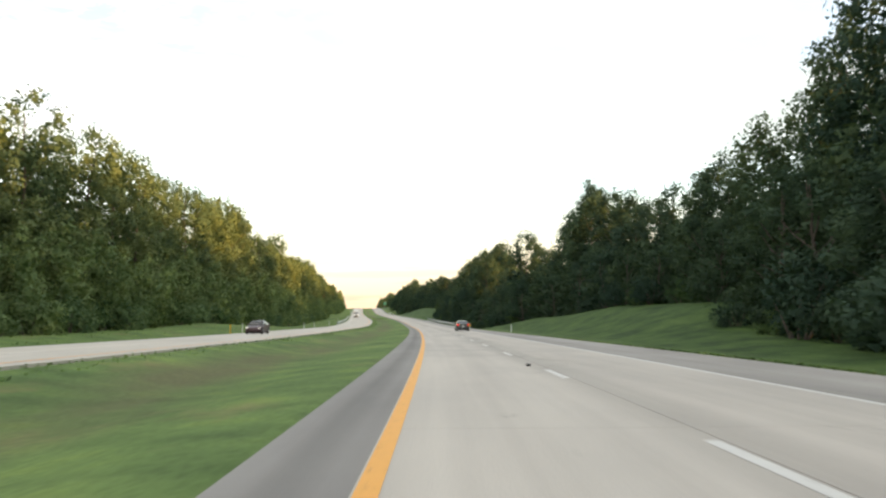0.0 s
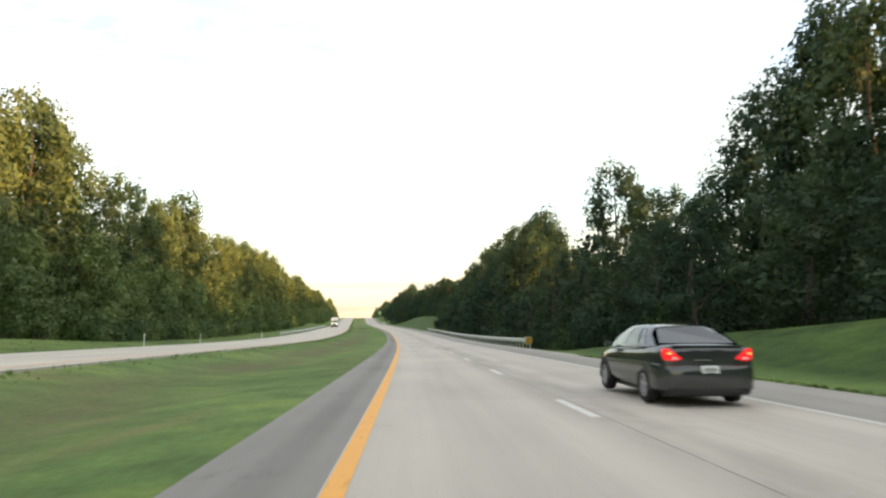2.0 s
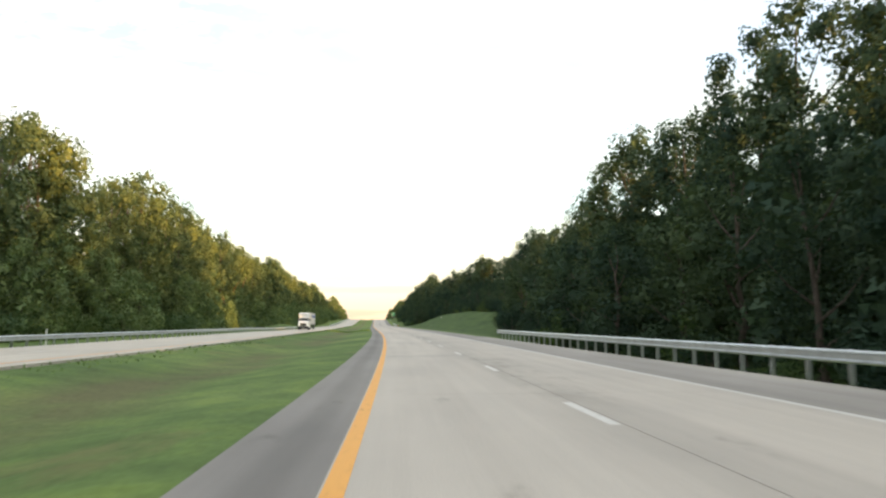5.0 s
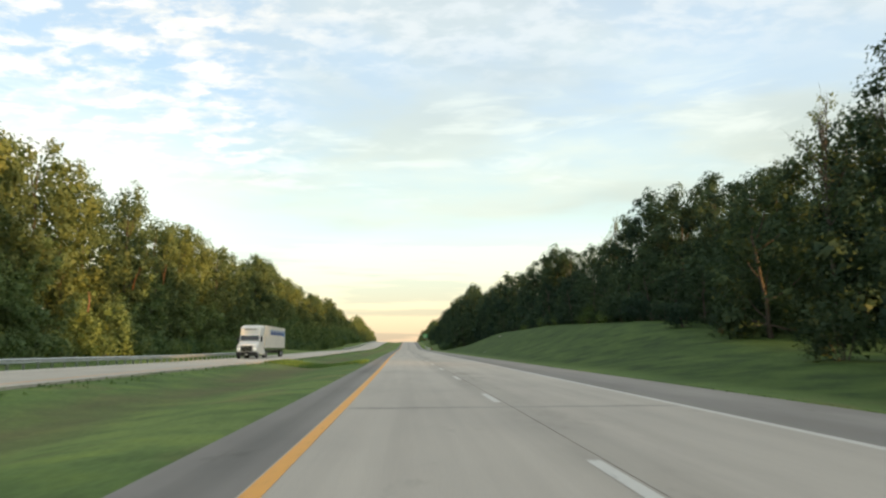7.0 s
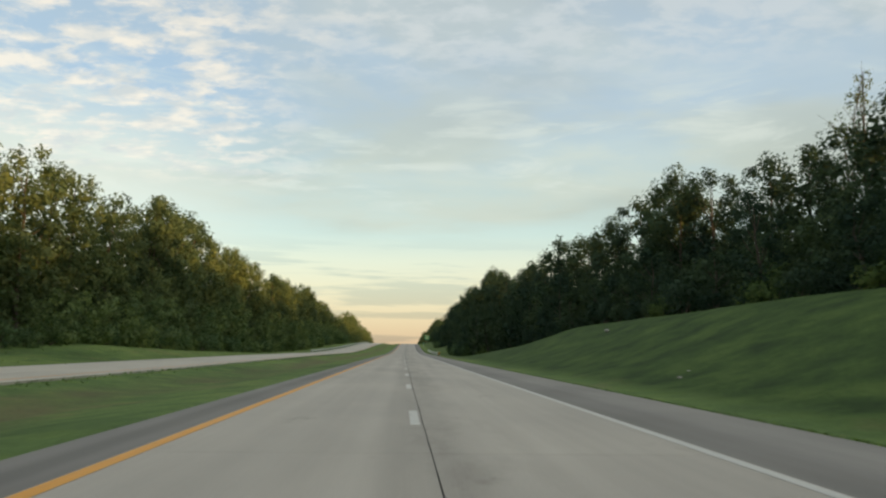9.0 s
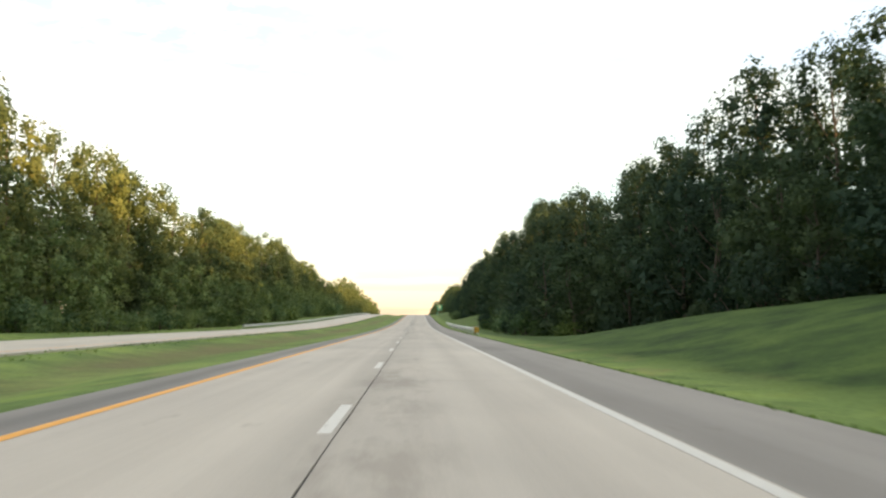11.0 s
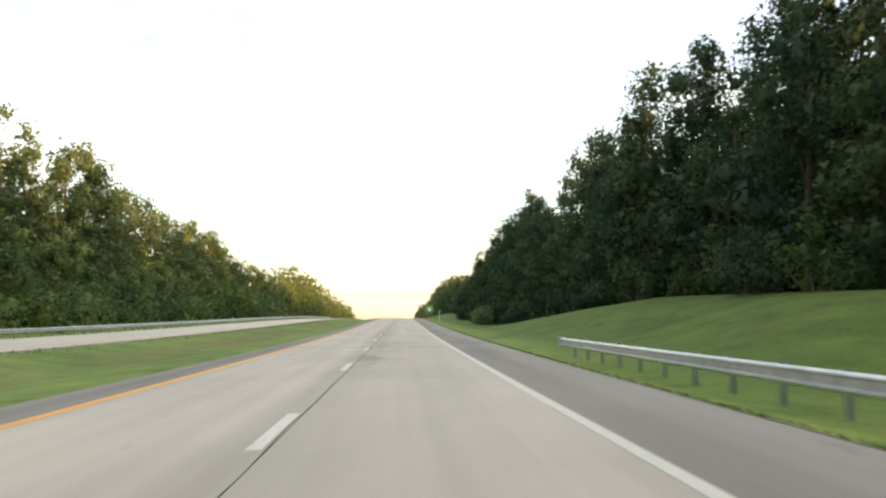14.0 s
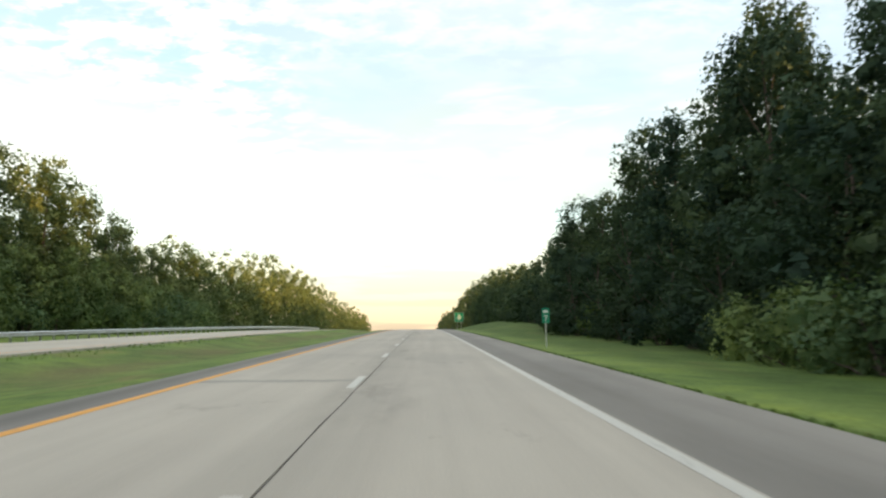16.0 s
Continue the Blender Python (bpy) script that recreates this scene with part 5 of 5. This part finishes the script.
def tree_rows():
    s = -30.0
    while s < 750:
        crest, top = crest_right(s)
        X = crest + rnd.uniform(-1.8, 1.8)
        # crowns thinned beside the clearing to let the low sun through
        if beam_gap(s, X, 16.0) and not beam_gap(s, X, 6.0):
            plant(rnd.choice(OPEN), "tall open-crowned tree with thin sunlit foliage", s, X, top * 0.98, 0.9)
        elif not beam_gap(s, X):
            i = rnd.choice([0, 0, 1, 2, 2, 3])
            plant(TALL[i], TALL_LABELS[i], s, X, top * rnd.uniform(0.96, 1.05), rnd.uniform(0.9, 1.1))
        s += rnd.uniform(6.4, 8.6)
    s = -34.0
    while s < 750:
        crest, top = crest_right(s)
        X = float(right_line(s)) + rnd.uniform(1.2, 3.2)
        if not beam_gap(s, X):
            i = rnd.choice([0, 1, 2, 2])
            plant(EDGE_TREES[i], EDGE_LABELS[i], s, X, max(under(X, crest, top, rnd.uniform(0.60, 0.90) * (0.82 if s > 665 else 1.0)), 4.0), rnd.uniform(0.95, 1.2))
        s += rnd.uniform(6.6, 9.0)
    s = 8.0
    while s < 760:
        crest, top = crest_left(s)
        X = crest + rnd.uniform(-1.5, 1.5)
        i = rnd.choice([0, 0, 1, 2])
        plant(TALL_LIGHT[i], TALL_LIGHT_LABELS[i], s, X, top * rnd.uniform(0.98, 1.07), rnd.uniform(0.9, 1.08))
        s += rnd.uniform(6.4, 8.8)
    # trees that stand out above their neighbours
    for s, X, top in ((131, 30.5, 27.0), (165, 23.7, 22.0), (204, 19.6, 20.0), (216, 26.4, 24.6), (401, 42.5, 28.8), (444, 34.5, 24.4), (558, 26.8, 22.8), (577, 26.0, 25.0), (594, 29.6, 27.8), (644, 27.1, 25.2), (679, 25.3, 22.8)):
        i = rnd.choice([0, 2])
        plant(TALL[i], "tall dark green tree standing above its neighbours", s, X, top * 1.02, 0.95)
    for s, X, top in ((148, -44.3, 25.2), (162, -46.4, 29.2), (214, -43.1, 26.6), (281, -41.8, 24.2), (419, -47.5, 25.8), (479, -43.4, 26.6), (549, -46.5, 25.8), (608, -45.0, 23.4), (650, -41.0, 23.8)):
        i = rnd.choice([0, 2])
        plant(TALL_LIGHT[i], "tall sunlit green tree standing above its neighbours", s, X, top * 1.03, 0.95)
    plant(THIN, "sparse half-dead tree with bare upper branches", 333.0, 33.0, 22.0, 0.9)
    plant(THIN, "sparse half-dead tree beside another above the wood", 329.0, 35.0, 20.5, 0.8)
    plant(THIN, "sparse thin-crowned tree standing above the wood", 416.0, 40.7, 26.6, 0.9)
    plant(THIN, "sparse pale thin-crowned tree behind the wood's edge", 157.6, 28.2, 18.0, 1.0)


tree_rows()


def dead_branch(s, X, z, turn):
    """A broken bare limb hanging out of the foliage."""
    rng = random.Random(int(s))
    ob = thing("dead_branch", stand(s, X, z, turn), "bare reddish dead branch hanging from the trees", "branch", "dead branches")
    bm = bmesh.new()
    tube(bm, [Vector((0, 1.5, -1.2)), Vector((0, 0, 0)), Vector((0.2, -1.2, 0.9)), Vector((0.3, -2.2, 1.3))], [0.10, 0.08, 0.05, 0.015], 6)
    part("limb", bm, M_DEADWOOD, ob)
    for k in range(5):
        y = -0.3 - 0.35 * k
        bm = bmesh.new()
        e = Vector((rng.uniform(-0.5, 0.5), y - rng.uniform(0.5, 1.0), -y * 0.6 + rng.uniform(-0.2, 0.8)))
        tube(bm, [Vector((0.1, y, -y * 0.7)), e], [0.03, 0.008], 5)
        part("twig", bm, M_DEADWOOD, ob)


for s, z, turn in ((371, 10.0, 30), (358, 6.3, 200), (382, 11.6, 20)):
    dead_branch(s, -36.6, z, turn)


def woods():
    """The trees behind and below the edge, and the far wood: sheets of foliage, too dense to count."""
    rng = np.random.default_rng(77)
    out = {0: [], 1: [], 2: []}

    def clump(kind, s, X, top, R, n, size, low, count=13):
        g = float(ground_z(s, X))
        big, br = billows(rng, max(top - g, 2.5), R, low, count)
        q, face = inner(rng, big, br, 24, 0.66, 0.25) if n else inner(rng, big, br, 26, 0.95, 0.5)
        if n:
            t2, f2 = sprays(rng, big, br, n, size)
            q, face = np.concatenate([t2, q]), np.concatenate([f2, face])
        out[kind].append((q + place(s, X, g), face))

    # between the edge and the crest on the outer side
    s = -40.0
    while s < 760:
        crest, top = crest_right(s)
        line = float(right_line(s))
        for f, lo, hi in ((0.36, 0.62, 0.86), (0.68, 0.66, 0.90)):
            q, X = s + rng.uniform(-2, 2), line + 1.5 + (crest - line) * (f + rng.uniform(-0.08, 0.08))
            if not beam_gap(q, X):
                clump(0, q, X, under(X, crest, top, rng.uniform(lo, hi)), 4.0, 1150, 0.27, 0.03, 16)
        s += rng.uniform(4.8, 6.6)
    # dense rows behind the crest; the farther ones are unseen, added to block the sun
    for off, share, gap, n, R in ((2.5, 0.56, 4.5, 0, 4.2), (6.5, 0.88, 5.0, 350, 4.6), (13.0, 0.80, 6.0, 0, 5.0), (22.0, 0.70, 7.0, 0, 6.0), (34.0, 0.70, 7.0, 0, 6.0)):
        s = -55.0
        while s < 835:
            crest, top = crest_right(s)
            X = crest + off + rng.uniform(-1.5, 1.5)
            # row heights set by how much of the left wood they should shade
            tall = 0.75 if 120 < s < 240 and off > 6 else 1.0 if off < 20 else 1.8 if 600 < s < 730 else 1.35 if s < 105 else 1.0
            if not beam_gap(s, X, 20.0 if off > 6 else 10.0):
                clump(0, s, X, top * share * tall * rng.uniform(0.92, 1.04), R, n, 0.45, 0.02)
            s += gap * rng.uniform(0.8, 1.2)
    # below and behind the crest beyond the opposite lanes
    s = 5.0
    while s < 760:
        crest, top = crest_left(s)
        hedge = s > 545 or s < 200
        for off, lo, hi, kind in ((0.6, 0.42 if hedge else 0.26, 0.60, 2), (3.4, 0.45, 0.85, 1)):
            if rng.random() < (0.06 if hedge else 0.25):
                continue
            q, X = s + rng.uniform(-2, 2), float(left_line(s)) - off - rng.uniform(0, 1.5)
            clump(kind, q, X, under(X, crest, top, rng.uniform(lo, hi)), 3.6, 1150, 0.29, 0.02, 16)
        s += rng.uniform(5.0, 7.0) if not hedge else rng.uniform(4.0, 5.4)
    for off, share, gap, n in ((-2.5, 0.56, 4.5, 0), (-6.0, 0.90, 5.0, 300), (-13.0, 0.80, 7.0, 0)):
        s = 5.0
        while s < 760:
            crest, top = crest_left(s)
            X = crest + off + rng.uniform(-1.2, 1.2)
            clump(1, s, X, top * share * rng.uniform(0.92, 1.04), 4.6, n, 0.45, 0.02)
            s += gap * rng.uniform(0.8, 1.2)
    # far wood on both sides
    for side in (0, 1):
        for row in (0, 1, 2):
            s = 745.0 + row * 3
            while s < 1250:
                crest, top = crest_right(s) if side == 0 else crest_left(s)
                near = float(right_line(s)) + 2 if side == 0 else float(left_line(s)) - 2
                X = near + (crest - near) * row / 2 * 1.2 + rng.uniform(-1, 1)
                clump(side, s, X, under(X, crest, top, rng.uniform(0.84, 1.02)) * (0.80, 1.05, 1.14)[row], 4.4, (600, 550, 500)[row], 0.44, 0.0, 14)
                s += (5.5 if s < 900 else 9) * rng.uniform(0.8, 1.2)
    sheets = [foliage_mesh("woods", np.concatenate([q for q, _ in out[k]]), np.concatenate([f for _, f in out[k]]), m) for k, m in ((0, M_LEAF), (1, M_LEAF_BRIGHTENED), (2, M_HEDGE))]
    tagged(new("woods", sheets[0]), "dense dark green broad-leaved wood behind the edge trees, with unseen sun-blocking rows", "woods", kind="stuff")
    tagged(new("woods", sheets[1]), "dense green wood beyond the opposite lanes", "woods", kind="stuff")
    tagged(new("bushes", sheets[2]), "hedge of lighter green bushes before the far wood", "bushes", kind="stuff")


woods()


def shrub_kind(seed, mat, n=1100, R=1.9, H=2.6):
    rng = np.random.default_rng(seed)
    k = 11
    a, r = rng.random(k) * 6.28, R * np.sqrt(rng.random(k)) * 0.8
    br = R * (0.34 + 0.18 * rng.random(k))
    c = np.stack([r * np.cos(a), r * np.sin(a), np.maximum(br * 0.5, H * rng.random(k) ** 0.8 * (1 - 0.45 * r / R) - br * 0.3)], -1)
    stems = bmesh.new()
    for p in c[:7]:
        tube(stems, [Vector((p[0] * 0.15, p[1] * 0.15, -0.2)), Vector(p * np.array([0.6, 0.6, 0.55])), Vector(p)], [0.05, 0.03, 0.012], 5)
    me = bpy.data.meshes.new("stem")
    stems.to_mesh(me)
    stems.free()
    me.materials.append(M_BARK)
    tri, face = sprays(rng, c, br, n, 0.15, 6, 0.05)
    t2, f2 = inner(rng, c, br, 30, 0.66, 0.20)
    return me, foliage_mesh("foliage", np.concatenate([tri, t2]), np.concatenate([face, f2]), mat)


SHRUBS = [shrub_kind(61, M_SHRUB), shrub_kind(62, M_HEDGE), shrub_kind(63, M_LEAF, 1800, 2.3, 3.2)]


def shrub(s, X, k, i):
    ob = thing("shrub", Matrix(), ("dark green shrub", "light green leafy shrub", "large rounded dark green shrub")[i] + " at the foot of the trees", "shrub", "shrubs at the wood's edge")
    child("stem", SHRUBS[i][0], ob)
    child("foliage", SHRUBS[i][1], ob)
    x, y, z = place(s, X, float(ground_z(s, X)) - 0.05)
    ob.matrix_world = Matrix.LocRotScale((x, y, z), Euler((0, 0, rnd.uniform(0, 6.28))), (k, k, k * rnd.uniform(0.85, 1.2)))


def shrubs():
    s = -30.0
    while s < 740:
        X = float(right_line(s)) - rnd.uniform(-1.0, 0.9)
        if not beam_gap(s, X) and not 84 < s < 120:
            shrub(s, X, rnd.uniform(0.6, 1.15), rnd.choice([0, 2, 2]))
        s += rnd.uniform(4.0, 8.0)
    s = 15.0
    while s < 760:
        big = 1.0 if s < 590 else 1.55
        shrub(s, float(left_line(s)) + rnd.uniform(-0.8, 1.0), rnd.uniform(0.9, 1.5) * big, rnd.choice([0, 1, 1, 1, 1]))
        s += rnd.uniform(3.2, 5.4)
    for s, X, k, i in ((16, 12.6, 1.4, 2), (24, 13.0, 1.5, 2), (33, 14.2, 1.3, 2), (557, 14.4, 1.5, 2), (552, 13.9, 1.3, 0), (527, 12.6, 1.3, 1), (520, 12.4, 1.1, 1), (655, 12.9, 1.15, 1), (651.5, 13.3, 1.25, 1), (658.5, 13.5, 1.0, 1)):
        shrub(s, X, k, i)


shrubs()


# ---------------------------------------------------------------- grass blades
def blades():
    rng = np.random.default_rng(9)

    def patch(n, s0, s1, base, x0, x1, h, wdt, pw=1.0, slack=0.8, shear=0.0):
        """Blades between x0 and x1 from the line base(s)."""
        s = rng.uniform(s0, s1, n)
        X = x0 + (x1 - x0) * rng.random(n) ** pw
        s = s - shear * (X + 6)
        X = X + base(s)
        P = place(s, X, ground_z(s, X))
        a = rng.random(n) * 6.28
        d = np.stack([np.cos(a), np.sin(a), np.zeros(n)], -1)
        e = np.stack([-np.sin(a), np.cos(a), np.zeros(n)], -1)
        hh = (h * (0.5 + rng.random(n)))[:, None]
        ww = (wdt * (0.6 + 0.8 * rng.random(n)))[:, None]
        lean = e * hh * rng.normal(scale=slack, size=(n, 1))
        up = np.array([0, 0, 1.0])
        return np.stack([P - d * ww - up * 0.06, P + d * ww - up * 0.06, P + d * ww * 0.55 + lean + up * hh, P - d * ww * 0.6 + lean * 0.8 + up * hh * 0.9], 1)

    q = [patch(6000, -10, 117, out_edge, 0.02, 0.35, 0.085, 0.03, 1.3, 0.5),
         patch(12000, 270, 720, out_edge, 0.02, 0.35, 0.05, 0.02, 1.3, 1.0),
         patch(5000, 12, 700, level, OPP_IN + 1.6, OPP_IN + 0.05, 0.06, 0.03, 1.0, 1.5),
         patch(6000, 30, 720, level, OPP_OUT - 0.9, -35, 0.08, 0.04, 1.0, 1.3)]
    # upright blades added only where the low sun crosses the median, to catch it
    tall = patch(9000, 331, 342, level, -5.0, OPP_IN + 0.3, 0.13, 0.025, 1.0, 0.4, 0.85)
    short = np.concatenate(q)
    lie = np.concatenate([unit(rng.normal(scale=0.30, size=(len(short), 3)) + np.array([0, 0, 1.0])), unit(np.cross(tall[:, 1] - tall[:, 0], tall[:, 2] - tall[:, 0]))])
    q, lie = np.concatenate([short, tall]), np.repeat(lie, 4, axis=0)
    me = quads_of("grass_blades", q, M_BLADE)
    me.attributes.new("custom_normal", "FLOAT_VECTOR", "POINT").data.foreach_set("vector", lie.astype(np.float32).ravel())
    tagged(new("grass_blades", me), "loose tufts of green and straw-coloured grass", "grass", kind="stuff")


blades()
